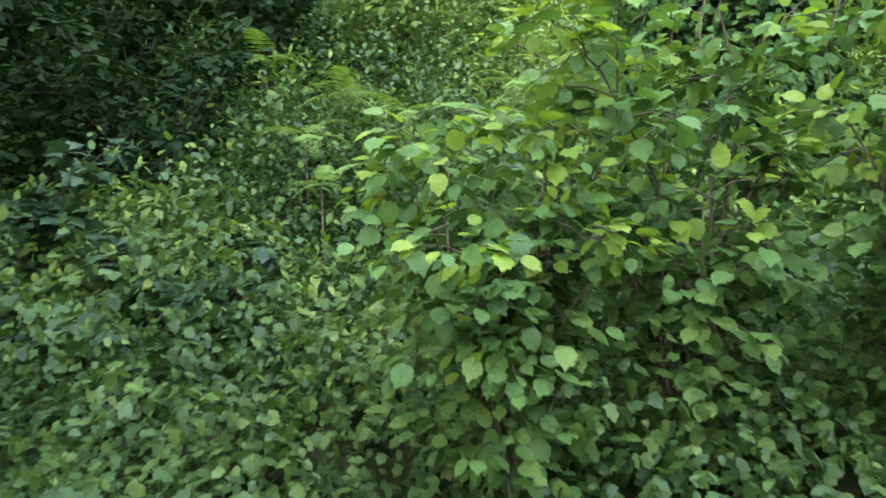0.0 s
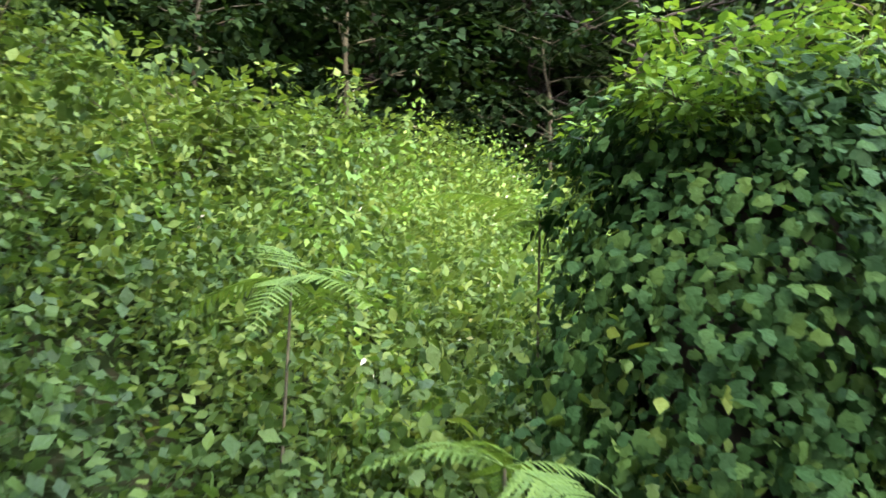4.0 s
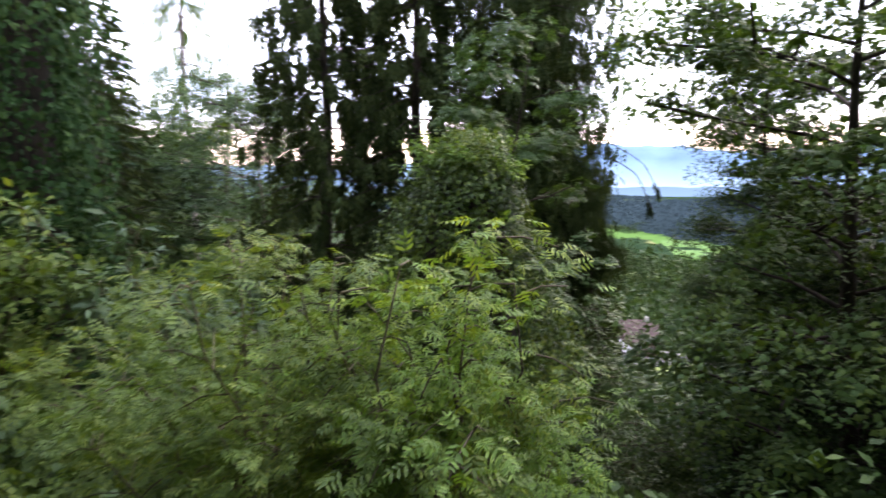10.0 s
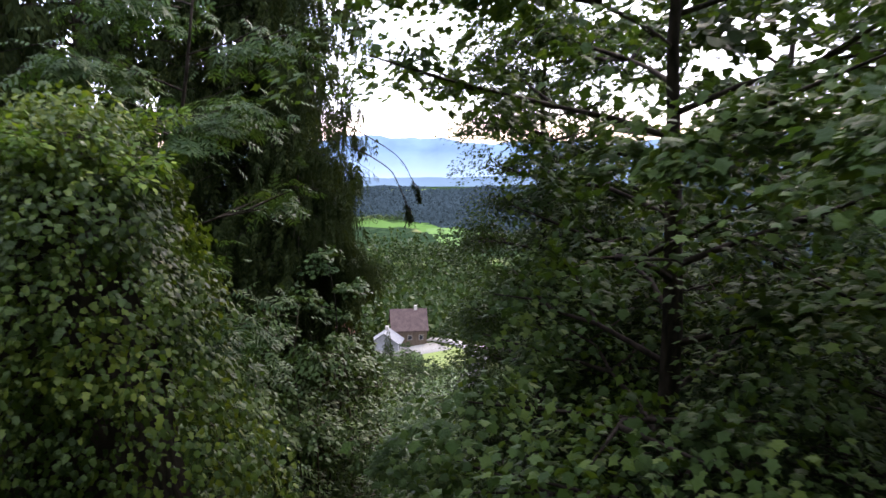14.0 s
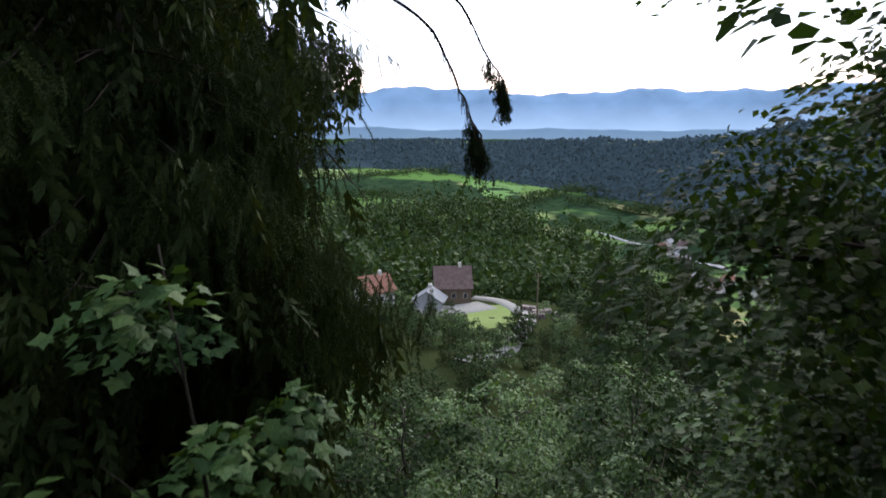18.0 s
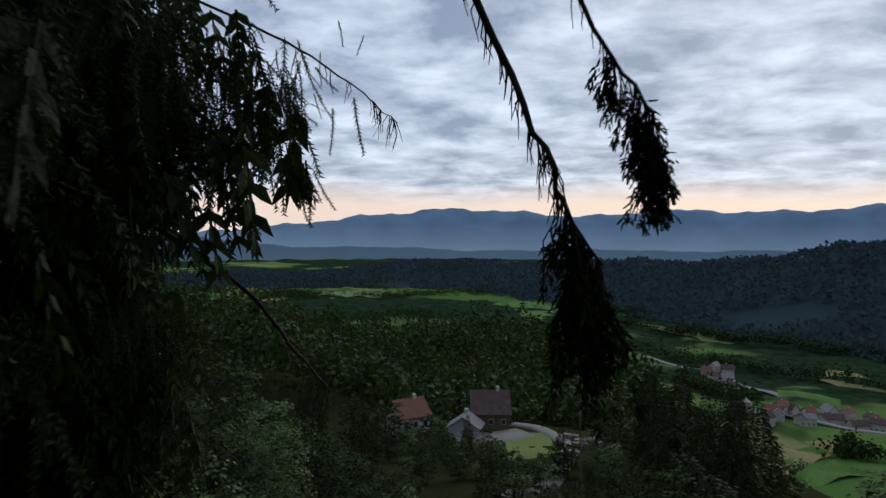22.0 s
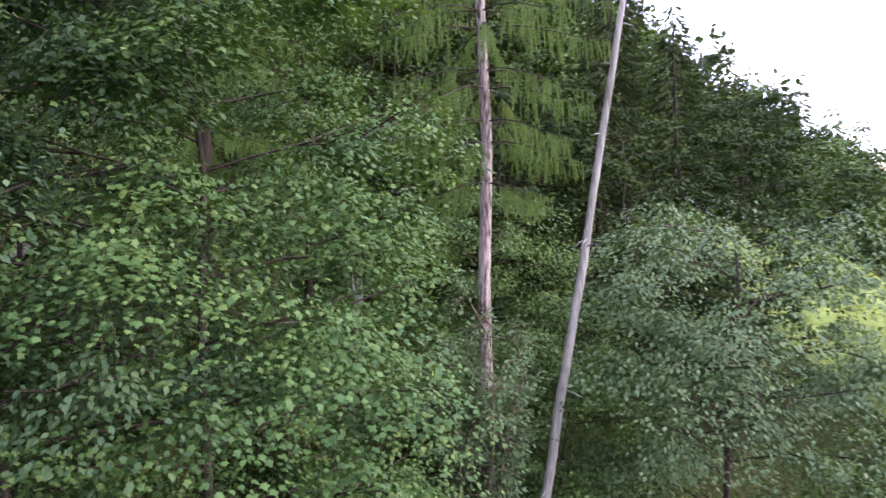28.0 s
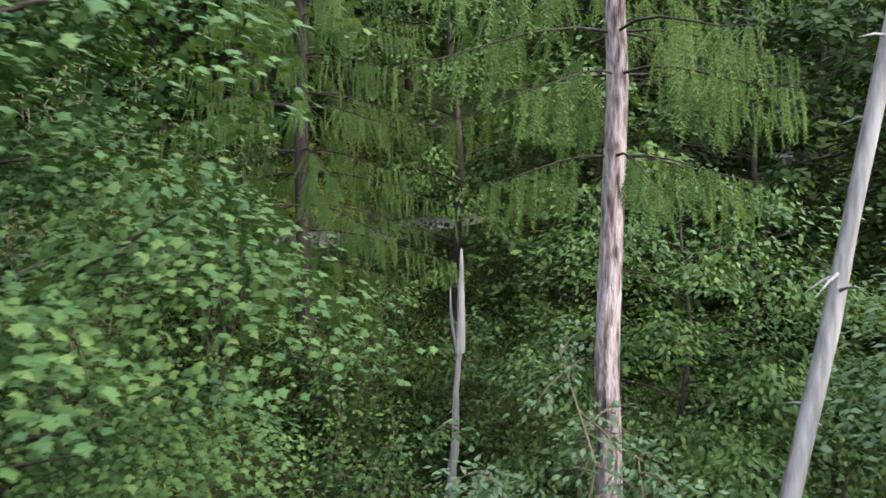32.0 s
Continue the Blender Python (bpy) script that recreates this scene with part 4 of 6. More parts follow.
def on_ground(x, y, up=0.0):
    return (x, y, float(ground_z(x, y)) + up)


# ---- undergrowth of the clearing ----
def cover(name, label, boxes, per_m2, tall, mat, leaf, size, seed, clear=(), category="undergrowth", bank=None, each=26, wide=0.2):
    """Low plants over stretches of ground: each a dome of leaves on a stalk, of uneven height, with dark gaps between them."""
    rng = np.random.default_rng(seed)
    spots = []
    for x0, y0, x1, y1 in boxes:
        n = max(int((x1 - x0) * (y1 - y0) * per_m2 / each), 1)
        x, y = rng.uniform(x0, x1, n), rng.uniform(y0, y1, n)
        keep = np.ones(n, bool)
        for cx, cy, cr in clear:
            keep &= (x - cx) ** 2 + (y - cy) ** 2 > cr ** 2
        if bank:
            keep &= bank(x, y)
        spots.append(np.stack([x, y], -1)[keep])
    spots = np.repeat(np.concatenate(spots), each, 0)
    m = len(spots) // each
    x, y = spots.T
    heap = 0.6 + 0.3 * np.sin(2.1 * x + 1.3 * y) * np.sin(1.7 * y - 0.9 * x) + 0.2 * np.sin(5.3 * x + 2) * np.sin(4.7 * y + 1)
    h = np.clip(heap, 0.15, 1.2) * tall * np.repeat(0.25 + 1.15 * rng.random(m) ** 1.3, each)
    rad = wide * np.repeat(rng.uniform(0.45, 1.6, m), each)
    n = len(spots)
    rho, ang = np.sqrt(rng.random(n)), rng.random(n) * 2 * np.pi
    disc = np.stack([rho * np.cos(ang), rho * np.sin(ang)], -1)
    fall = np.clip(rho ** 2 * 0.62 + 0.4 * rng.random(n) ** 2.0, 0, 0.97)
    xy = spots + disc * rad[:, None]
    pos = np.concatenate([xy, (ground_z(xy[:, 0], xy[:, 1]) + 0.03 + h * (1 - fall))[:, None]], 1)
    way = np.concatenate([disc, rng.normal(-0.2, 0.3, (n, 1))], 1) + rng.normal(0, 0.35, (n, 3))
    normal = np.concatenate([disc * 0.5, np.ones((n, 1))], 1) + rng.normal(0, 0.42, (n, 3))
    free = open_air(pos)
    t = Tris()
    t.leaves(leaf, pos[free], way[free], normal[free], (size * rng.uniform(0.5, 1.25, n))[free])
    return tagged(t.make(name, mat), label, category, kind="stuff")


# the forest road along the hillside, with the turn below it
ROAD = np.array([(-20.4, 4.3), (-21.5, 5.4), (-24, 9.0), (-27.5, 13.0), (-32, 17.2), (-38, 23), (-45, 31), (-52, 40), (-58, 50)], float)


def line_gap(x, y, line):
    p = np.stack([np.asarray(x, float), np.asarray(y, float)], -1)
    best = np.full(p.shape[:-1], 1e9)
    for a, b in zip(line[:-1], line[1:]):
        u = np.clip((p - a) @ (b - a) / ((b - a) @ (b - a)), 0, 1)
        best = np.minimum(best, np.linalg.norm(p - a - u[..., None] * (b - a), axis=-1))
    return best


def off_road(x, y):
    return line_gap(x, y, ROAD) > 1.7


def ribbon(name, line, wide, mat, label, category, lift=0.06, step=1.5):
    pts = []
    for a, b in zip(line[:-1], line[1:]):
        n = max(int(np.linalg.norm(np.subtract(b, a)) / step), 1)
        pts += [np.asarray(a, float) + (np.asarray(b, float) - a) * i / n for i in range(n)]
    pts = np.array(pts + [np.asarray(line[-1], float)])
    for _ in range(3):
        pts[1:-1] = (pts[:-2] + 2 * pts[1:-1] + pts[2:]) / 4
    d = np.gradient(pts, axis=0)
    d /= np.linalg.norm(d, axis=1, keepdims=True)
    side = np.stack([d[:, 1], -d[:, 0]], -1)
    zc = ground_z(pts[:, 0], pts[:, 1])
    v = []
    for w, drop in ((-0.5, -0.25), (-0.47, 0), (0, 0.03), (0.47, 0), (0.5, -0.25)):
        q = pts + side * w * wide
        z = np.maximum(zc, ground_z(q[:, 0], q[:, 1])) if drop >= 0 else zc
        v.append(np.stack([q[:, 0], q[:, 1], z + lift + drop], -1))
    n = len(pts)
    i, j = np.meshgrid(np.arange(4), np.arange(n - 1), indexing="ij")
    p = i * n + j
    f = np.concatenate([np.stack([p, p + 1, p + n + 1], -1).reshape(-1, 3), np.stack([p, p + n + 1, p + n], -1).reshape(-1, 3)])
    return tagged(mesh_object(name, np.concatenate(v), f, mat, smooth=True), label, category, kind="structure")


ribbon("road", ROAD, 1.7, M_TRACK, "pale gravel forest road along the hillside", "road")

cover("ground_cover", "dense green ivy and bramble leaves over the slope", [(1.2, -4.6, 5.2, -1.3)], 3300, 0.72, M_COVER, L_IVY, 0.045, 27, clear=[(2.95, -2.45, 0.2)], wide=0.19)
cover("ground_cover", "dense green ivy and bramble leaves higher up the slope", [(-0.5, -7.5, 6.5, -4.6), (-0.5, -4.6, 1.2, -1.3), (5.2, -4.6, 6.5, -1.3), (0, -10, 6, -7.5)], 1500, 0.85, M_COVER, L_COVER, 0.062, 11, clear=[(2.95, -2.45, 0.2)], wide=0.17)
cover("ground_cover", "low ivy leaves at the foot of the hazel bushes", [(0.6, -1.3, 5.2, 0.3)], 3400, 0.5, M_COVER, L_IVY, 0.045, 18, wide=0.14)
cover("bramble_leaves", "lighter bramble and nettle leaves among the ivy", [(-0.5, -8.5, 6.5, -2.2)], 420, 0.95, M_HERB, L_OVAL, 0.065, 19, wide=0.15, each=30)
cover("meadow_herbs", "tall nettles, balsam and herbs of the overgrown meadow", [(-4.5, -8.5, 1.6, -2.2), (-4.5, -2.2, 0.6, -0.8)], 2500, 1.0, M_HERB, L_OVAL, 0.062, 12, wide=0.19)
cover("bramble_tussocks", "bright heaps of bramble and balsam in the meadow", [(-5, -8.5, 1.4, -2.4)], 520, 1.35, M_CLEMATIS, L_OVAL, 0.06, 30, wide=0.34, each=90)
cover("meadow_stalks", "taller leafy stalks standing out of the meadow", [(-6, -8.5, 1.2, -3.2)], 210, 1.45, M_HERB, L_LANCE, 0.08, 20, wide=0.08, each=30)
cover("white_flowers", "small white flower heads scattered over the meadow", [(-8, -8.5, 1.2, -3.2)], 22, 1.3, M_WHITE_FLOWER, L_DIAMOND, 0.035, 21, wide=0.04, each=9)
cover("meadow_herbs", "tall herbs of the overgrown meadow farther along the slope", [(-9, -9, -4.5, 2.5)], 900, 1.2, M_HERB, L_COVER, 0.09, 13, bank=off_road, wide=0.25)
cover("meadow_herbs", "tall herbs at the far end of the meadow by the road", [(-13, -9, -9, 2.5), (-20, -5, -13, 4), (-24, 3, -14, 11)], 420, 1.3, M_HERB, L_COVER, 0.13, 23, bank=off_road, wide=0.3)
cover("undergrowth", "bramble and hazel leaves under the trees", [(-7, -1, 0.8, 9), (0.8, 1.3, 6, 9), (-8, 9, 5, 16)], 220, 1.2, M_COVER, L_COVER, 0.13, 14, wide=0.3)
cover("undergrowth", "bramble and hazel leaves between the bushes of the slope", [(-32, 11, -14, 32)], 330, 1.9, M_WOOD_LIGHT, L_COVER, 0.13, 15, bank=off_road, wide=0.5, each=40)
cover("undergrowth", "bramble and shrub leaves over the lower slope", [(-14, 15, 14, 40), (-40, 24, -32, 34)], 60, 1.8, M_WOOD_MID, L_TUFT, 0.28, 28, bank=off_road, wide=0.8)
cover("undergrowth", "shrub leaves under the forest above the clearing", [(-12, -18, 12, -8.5), (-44, -16, -12, 14)], 90, 1.3, M_SHADED_LEAF, L_COVER, 0.19, 16, bank=lambda x, y: off_road(x, y) & (y - spur(x) < -2.2), wide=0.7)
cover("grass_verge", "sunlit grass and herbs on the verge of the forest road", [(-46, -4, -11, 36)], 60, 0.55, M_GRASS, L_BLADE, 0.35, 17, bank=lambda x, y: off_road(x, y) & (line_gap(x, y, ROAD) < 5), wide=0.3)

cover("grass_verge", "bright yellow-green herbs above the forest road", [(-37, 6, -22, 21)], 230, 0.8, M_GRASS, L_COVER, 0.16, 29, bank=lambda x, y: off_road(x, y) & (line_gap(x, y, ROAD) < 4.5) & (y - spur(x) < 1), wide=0.3)
# hazel bush in front of the start, and the young plants beside it
shrub("hazel_bush", on_ground(2.5, -1.4), "young hazel bush with round light-green leaves", 1.5, 0.38, M_HAZEL, 21, stems=16, n_leaves=2500, leaf=L_HAZEL, size=0.058, spread=0.12, low=0.1, young=M_YOUNG, lump=9)
shrub("hazel_bush", on_ground(1.95, -1.6), "taller hazel shoots with bright green leaves", 1.9, 0.5, M_HAZEL, 22, stems=14, n_leaves=2300, leaf=L_HAZEL, size=0.06, spread=0.12, low=0.1, young=M_YOUNG, lump=9)
shrub("hazel_bush", on_ground(1.3, -1.3), "hazel shoots with bright green leaves", 2.0, 0.6, M_HAZEL, 23, stems=13, n_leaves=2200, leaf=L_HAZEL, size=0.06, spread=0.12, low=0.1, young=M_YOUNG, lump=9)
shrub("bramble_bush", on_ground(2.45, -2.6), "leafy bramble bush standing out of the ivy", 1.15, 0.45, M_COVER, 26, stems=12, n_leaves=1500, leaf=L_HAZEL, size=0.055, spread=0.14)
shrub("dark_shrub", on_ground(3.75, -2.6), "low dark blue-green shrub of lobed leaves", 0.75, 0.6, M_DARKLEAF, 24, stems=8, n_leaves=520, leaf=L_LOBED, size=0.09)
shrub("dark_shrub", on_ground(4.6, -2.9), "dark shrub at the edge of the forest", 1.2, 0.8, M_DARKLEAF, 25, stems=8, n_leaves=900, leaf=L_LOBED, size=0.09)
fern(on_ground(3.0, -4.3, 0.62), "light green fern in the undergrowth", 1, 7, 0.75)
fern(on_ground(2.6, -3.9, 0.7), "light green fern in the undergrowth", 2, 7, 0.75)
fern(on_ground(3.5, -4.6, 0.75), "light green fern in the undergrowth", 8, 6, 0.75)
fern(on_ground(2.0, -3.65, 0.8), "yellow-green fern on the slope", 3, 6, 0.6)
fern(on_ground(2.2, -3.3, 0.75), "yellow-green fern beside the ivy-clad bush", 4, 7, 0.68)
fern(on_ground(3.1, -3.3, 0.6), "light green fern in the undergrowth", 5, 6, 0.6)
fern(on_ground(3.2, -3.75, 0.62), "light green fern in the undergrowth", 9, 6, 0.62)
fern(on_ground(1.75, -4.6, 0.9), "light green fern at the edge of the meadow", 6, 6, 0.8)
fern(on_ground(1.0, -4.2, 1.15), "light green fern leaning out of the meadow herbs", 7, 7, 0.8)
# the dark bushes, near-black in colour, stand in for shade below the forest
for x, y, h, k in [(3.6, -5.7, 1.7, 0), (4.3, -4.4, 1.1, 0), (4.6, -5.2, 1.5, 0), (2.4, -6.6, 1.3, 1), (0.8, -7.0, 1.4, 1), (3.6, -7.6, 1.8, 0), (5.6, -3.9, 1.7, 0), (-0.6, -7.6, 1.2, 1), (1.6, -8.4, 1.6, 1), (5.8, -6.4, 2.2, 0), (-2.6, -8.2, 1.2, 1), (4.9, -1.4, 1.0, 0)]:
    if k:
        shrub("bramble_bush", on_ground(x, y), "leafy bramble bush on the slope", h, 0.9, M_HERB, int(300 + 10 * x - y), stems=10, n_leaves=1500, leaf=L_COVER, size=0.09, spread=0.18, group="bushes on the slope")
    else:
        shrub("dark_bush", on_ground(x, y), "dark leafy bush in the shade of the forest", h * 1.25, 1.0, M_SHADED_LEAF, int(300 + 10 * x - y), stems=12, n_leaves=3000, leaf=L_COVER, size=0.085, spread=0.18, group="bushes on the slope")
ivy_column("ivy_bush", on_ground(0.82, -3.55), "tree stump thickly overgrown with dark ivy", 1.8, 0.56, 0.45, 31, 24000, 0.046, leaf=L_IVY, bulge=0.17, mat=M_IVY_DARK)
shrub("climbing_clematis", on_ground(0.82, -3.55, 1.25), "bright green clematis and elder shoots on the ivy stump", 1.15, 0.62, M_CLEMATIS, 32, stems=26, n_leaves=6500, leaf=L_OVAL, size=0.045, arch=0.9, low=0.3, spread=0.12)

shrub("climbing_clematis", on_ground(0.6, -3.6, 1.1), "bright green clematis hanging over the ivy stump", 1.1, 0.5, M_CLEMATIS, 33, stems=20, n_leaves=4500, leaf=L_OVAL, size=0.045, arch=0.9, low=0.3, spread=0.13, young=M_YOUNG)
shrub("climbing_clematis", on_ground(-2.85, 4.1, 4.4), "bright green clematis on top of the ivy-covered tree", 1.4, 0.8, M_CLEMATIS, 34, stems=24, n_leaves=7000, leaf=L_OVAL, size=0.06, arch=0.9, low=0.25, spread=0.17)
# bushes along the edge of the clearing


def flower_heads(bush, n, h, r, seed):
    """Flat cream heads of tiny faded flowers at the tips of a bush."""
    rng = np.random.default_rng(seed)
    for i in range(n):
        a, rr = rng.uniform(0, 2 * math.pi), r * rng.uniform(0.3, 0.95)
        c = np.array([math.cos(a) * rr, math.sin(a) * rr, h * rng.uniform(0.72, 0.98)])
        m = 90
        d = rng.normal(0, 1, (m, 2)) * 0.055
        pos = c + np.concatenate([d, (0.03 - 6 * (d ** 2).sum(1) * 0.6)[:, None] + rng.normal(0, 0.008, (m, 1))], 1)
        t = Tris()
        t.leaves(L_DIAMOND, pos, unit(rng, m), np.array([0, 0, 1.0]) + rng.normal(0, 0.4, (m, 3)), 0.016)
        t.make("flower_head", M_BLOSSOM, bush, "faded cream flower head")["kind"] = "stuff"


near_elder = shrub("elder_bush", on_ground(0.05, -3.2), "tall elder with faded cream flower heads", 2.9, 0.42, M_ELDER, 40, stems=22, n_leaves=9000, leaf=L_OVAL, size=0.055, spread=0.16, low=0.3, lump=24)
flower_heads(near_elder, 9, 2.75, 0.42, 401)
shrub("elder_bush", on_ground(-1.95, -1.2), "elder bush with pinnate green leaves", 3.25, 0.85, M_ELDER, 41, stems=16, n_leaves=3800, leaf=L_PINNATE, size=0.12, spread=0.24, low=0.15, young=M_CLEMATIS, lump=20)
shrub("elder_bush", on_ground(-1.75, -1.3), "bright green elder bush with a flush of young leaves", 3.0, 0.5, M_CLEMATIS, 49, stems=14, n_leaves=2600, leaf=L_PINNATE, size=0.105, spread=0.2, low=0.3, young=M_YOUNG, lump=16)
shrub("elder_bush", on_ground(-2.9, -1.0), "elder bush with faded flower heads", 2.9, 0.9, M_ELDER, 42, stems=16, n_leaves=3600, leaf=L_PINNATE, size=0.125, spread=0.26, low=0.15, lump=20)
shrub("elder_bush", on_ground(-1.65, -0.15), "low bright green elder beside the way out", 1.95, 0.6, M_CLEMATIS, 48, stems=12, n_leaves=1600, leaf=L_PINNATE, size=0.11, spread=0.18, lump=14)
shrub("elder_bush", on_ground(-4.2, 0.6), "dense green bush at the edge of the clearing", 2.6, 1.4, M_HERB, 43, stems=16, n_leaves=3400, leaf=L_PINNATE, size=0.15, spread=0.34, lump=20)
shrub("butterfly_bush", on_ground(-5.8, 2.2), "tall bush with pale arching flower spikes", 3.6, 1.4, M_WILLOW, 44, stems=14, n_leaves=3000, leaf=L_LANCE, size=0.20, spread=0.22)
shrub("elder_bush", on_ground(-0.2, -2.9), "sprawling green bush at the edge of the clearing", 1.5, 0.9, M_ELDER, 45, stems=14, n_leaves=1700, leaf=L_PINNATE, size=0.11, spread=0.2, lump=14)
ivy_column("ivy_stump", on_ground(-2.85, 4.1), "broken tree completely covered with ivy", 5.3, 1.2, 0.8, 46, 52000, 0.05, leaf=L_IVY, bulge=0.2)
broadleaf("rowan_tree", on_ground(-2.15, 5.6), "slender young tree with light pinnate leaves", 8.4, 1.0, M_SYCAMORE, 47, 0.36, 2600, L_PINNATE, 0.2, M_BARK_DARK, 0.05, 16)

for x, y, h in [(-16.4, 6.0, 2.1), (-14.4, 5.4, 2.4), (-18.8, 8.4, 2.2), (-20.6, 10.6, 2.4), (-12.2, 4.6, 2.9), (-10.7, 2.6, 2.6), (-13.2, 3.4, 2.4), (-7.6, 1.6, 2.3)]:
    shrub("elder_bush", on_ground(x, y), "dense green bush between the meadow and the road", h * 1.35, 1.4, M_HERB, int(340 - x), stems=14, n_leaves=3600, leaf=L_COVER, size=0.12, spread=0.38, lump=26, group="bushes by the road")

# sycamore maples that frame the gap
broadleaf("sycamore_tree", on_ground(1.9, 5.4), "sycamore maple with dense dark lobed leaves", 10.5, 2.5, M_MAPLE, 51, 0.18, 46000, L_LOBED, 0.085, M_BARK_DARK, 0.14, 30, spread=0.17, gap=1.25, share=0.5)
broadleaf("sycamore_tree", on_ground(3.3, 2.9), "low sycamore maple with dark lobed leaves", 6.5, 1.9, M_MAPLE, 52, 0.1, 20000, L_LOBED, 0.085, M_BARK_DARK, 0.08, 18, spread=0.16)
broadleaf("ash_tree", on_ground(0.92, 9.0), "ash tree with dense leaves, shade painted into their colour", 11.0, 1.0, M_SHADE_ASH, 53, 0.04, 120000, L_COVER, 0.05, M_BARK_DARK, 0.12, 46, spread=0.27, gap=0.6, share=0.6)
broadleaf("ash_tree", on_ground(1.8, 11.4), "dense ash tree on the steep slope, leaves coloured as shaded", 9.5, 0.8, M_SHADE_ASH, 59, 0.04, 45000, L_COVER, 0.075, M_BARK_DARK, 0.09, 34, spread=0.3, share=0.7)
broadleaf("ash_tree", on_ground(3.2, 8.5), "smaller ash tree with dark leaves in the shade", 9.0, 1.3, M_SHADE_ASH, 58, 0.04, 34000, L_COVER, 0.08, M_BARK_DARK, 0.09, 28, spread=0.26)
broadleaf("maple_sapling", on_ground(-1.9, 9.7), "maple sapling with pale green lobed leaves", 7.8, 0.42, M_SYCAMORE, 54, 0.4, 3000, L_LOBED, 0.075, M_BARK_DARK, 0.03, 16)
for x, y, h in [(-1.95, 8.75, 6.5), (-1.5, 9.15, 6.0), (-2.5, 8.5, 5.5), (-3.5, 8.8, 6.0), (-3.0, 7.6, 4.9), (-1.7, 8.8, 5.0), (-0.9, 9.4, 4.3), (0.3, 10.4, 4.6), (-0.6, 11.6, 4.9), (1.4, 12.2, 5.2), (-1.8, 11.6, 4.2), (0.4, 13.8, 5.4), (-1.5, 14.2, 5.2), (2.2, 15.4, 6.0), (-0.3, 17.0, 5.6)]:
    broadleaf("hazel_bush", on_ground(x, y), "rounded hazel bush on the steep slope below the gap", h, 1.15, M_WOOD_LIGHT, int(500 + 9 * x + 5 * y), 0.2, 7000, L_OVAL, 0.085, M_TWIG, 0.04, 16, group="bushes below the gap", split=False)

# spruces on the rim
spruce("spruce_tree", on_ground(-3.05, 11.9), "tall dark spruce with hanging curtains of needles", 18, 2.3, 61, whorls=58, per=7, n_twig=40, first=0.06, trunk_r=0.2, leaf=L_ROPE, hang=0.62, taper=0.22, gap=0.4, core=70, fine=1.8, dense_to=0.62, bare=lambda x, y, z: ((z < 0.54) & (y > 11.5) & ((x > -1.4) | ((y > 12.3) & (x > -1.4 - 0.75 * (y - 12.3))))) | ((y > 13.1) & (x > -2.2)) | ((z < 0.05) & (x > -1.12)) | ((x > -1.15) & (y > 10.6)))
spruce("spruce_tree", on_ground(-2.4, 10.75), "young dark spruce under the tall one", 8.5, 1.25, 67, whorls=26, per=7, n_twig=16, first=0.45, trunk_r=0.08, leaf=L_ROPE, hang=0.55, taper=0.3, gap=0.25, core=20, fine=1.3, bare=lambda x, y, z: x > -1.1)
spruce("spruce_tree", on_ground(-3.2, 13.85), "slim young spruce close beside the tall one", 15, 0.5, 68, whorls=46, per=6, n_twig=12, first=0.12, trunk_r=0.07, leaf=L_ROPE, hang=0.5, taper=0.25, gap=0.5, core=26, fine=1.6, dense_to=0.7)
spruce("spruce_tree", on_ground(-5.1, 15.0), "slim dark spruce below the rim", 17, 1.0, 66, whorls=40, per=6, n_twig=14, first=0.1, trunk_r=0.13, leaf=L_ROPE, hang=0.55, taper=0.3, fine=1.9)
spruce("spruce_tree", on_ground(-5.4, 11.2), "tall dark spruce with a bare trunk below", 18, 2.1, 62, taper=0.4, whorls=46, per=6, n_twig=16, first=0.14, leaf=L_DRAPE, hang=0.75, trunk_r=0.2)
spruce("spruce_tree", on_ground(-7.8, 10.2), "tall dark spruce on the rim of the slope", 17, 2.1, 63, taper=0.4, whorls=42, per=6, n_twig=14, first=0.10, leaf=L_DRAPE, hang=0.8, trunk_r=0.2)
ivy_column("ivy_clad_spruce", on_ground(-9.4, 3.6), "tall tree trunk wrapped in ivy from foot to top", 13, 1.5, 0.8, 64, 60000, 0.10, category="tree", leaf=L_COVER, mat=M_IVY_DARK, bulge=0.22)
broadleaf("young_tree", on_ground(-9.6, 11.2), "thin yellow-green young tree on the rim", 11, 1.5, M_WOOD_LIGHT, 65, 0.35, 2600, L_OVAL, 0.14, M_BARK, 0.07, 14)

# trees of the last stretch
broadleaf("sycamore_tree", on_ground(-15.6, 18.9), "broad sycamore maple with bright lobed leaves", 15, 3.0, M_SYCAMORE, 71, 0.06, 115000, L_LOBED, 0.078, M_BARK_DARK, 0.11, 44, spread=0.17, share=0.55, gap=1.1)
broadleaf("alder_tree", on_ground(-13.5, 17.2), "dark blue-green alder tree", 14, 2.2, M_DARKLEAF, 72, 0.08, 30000, L_OVAL, 0.10, M_BARK_DARK, 0.12, 30, spread=0.2)
spruce("larch_tree", on_ground(-20.4, 24.2), "larch with scaly pinkish-grey trunk and feathery branches", 27, 3.0, 73, whorls=26, per=5, n_twig=34, first=0.42, leaf=L_ROPE, hang=0.8, mat=M_LARCH, bark=M_BARK_LARCH, trunk_r=0.195, category="larch")
spruce("larch_tree", on_ground(-26.5, 17.6), "larch with drooping feathery light-green branches", 17, 3.4, 74, whorls=24, per=6, n_twig=40, first=0.14, leaf=L_ROPE, hang=0.9, mat=M_LARCH, bark=M_BARK_DARK, trunk_r=0.2, category="larch")
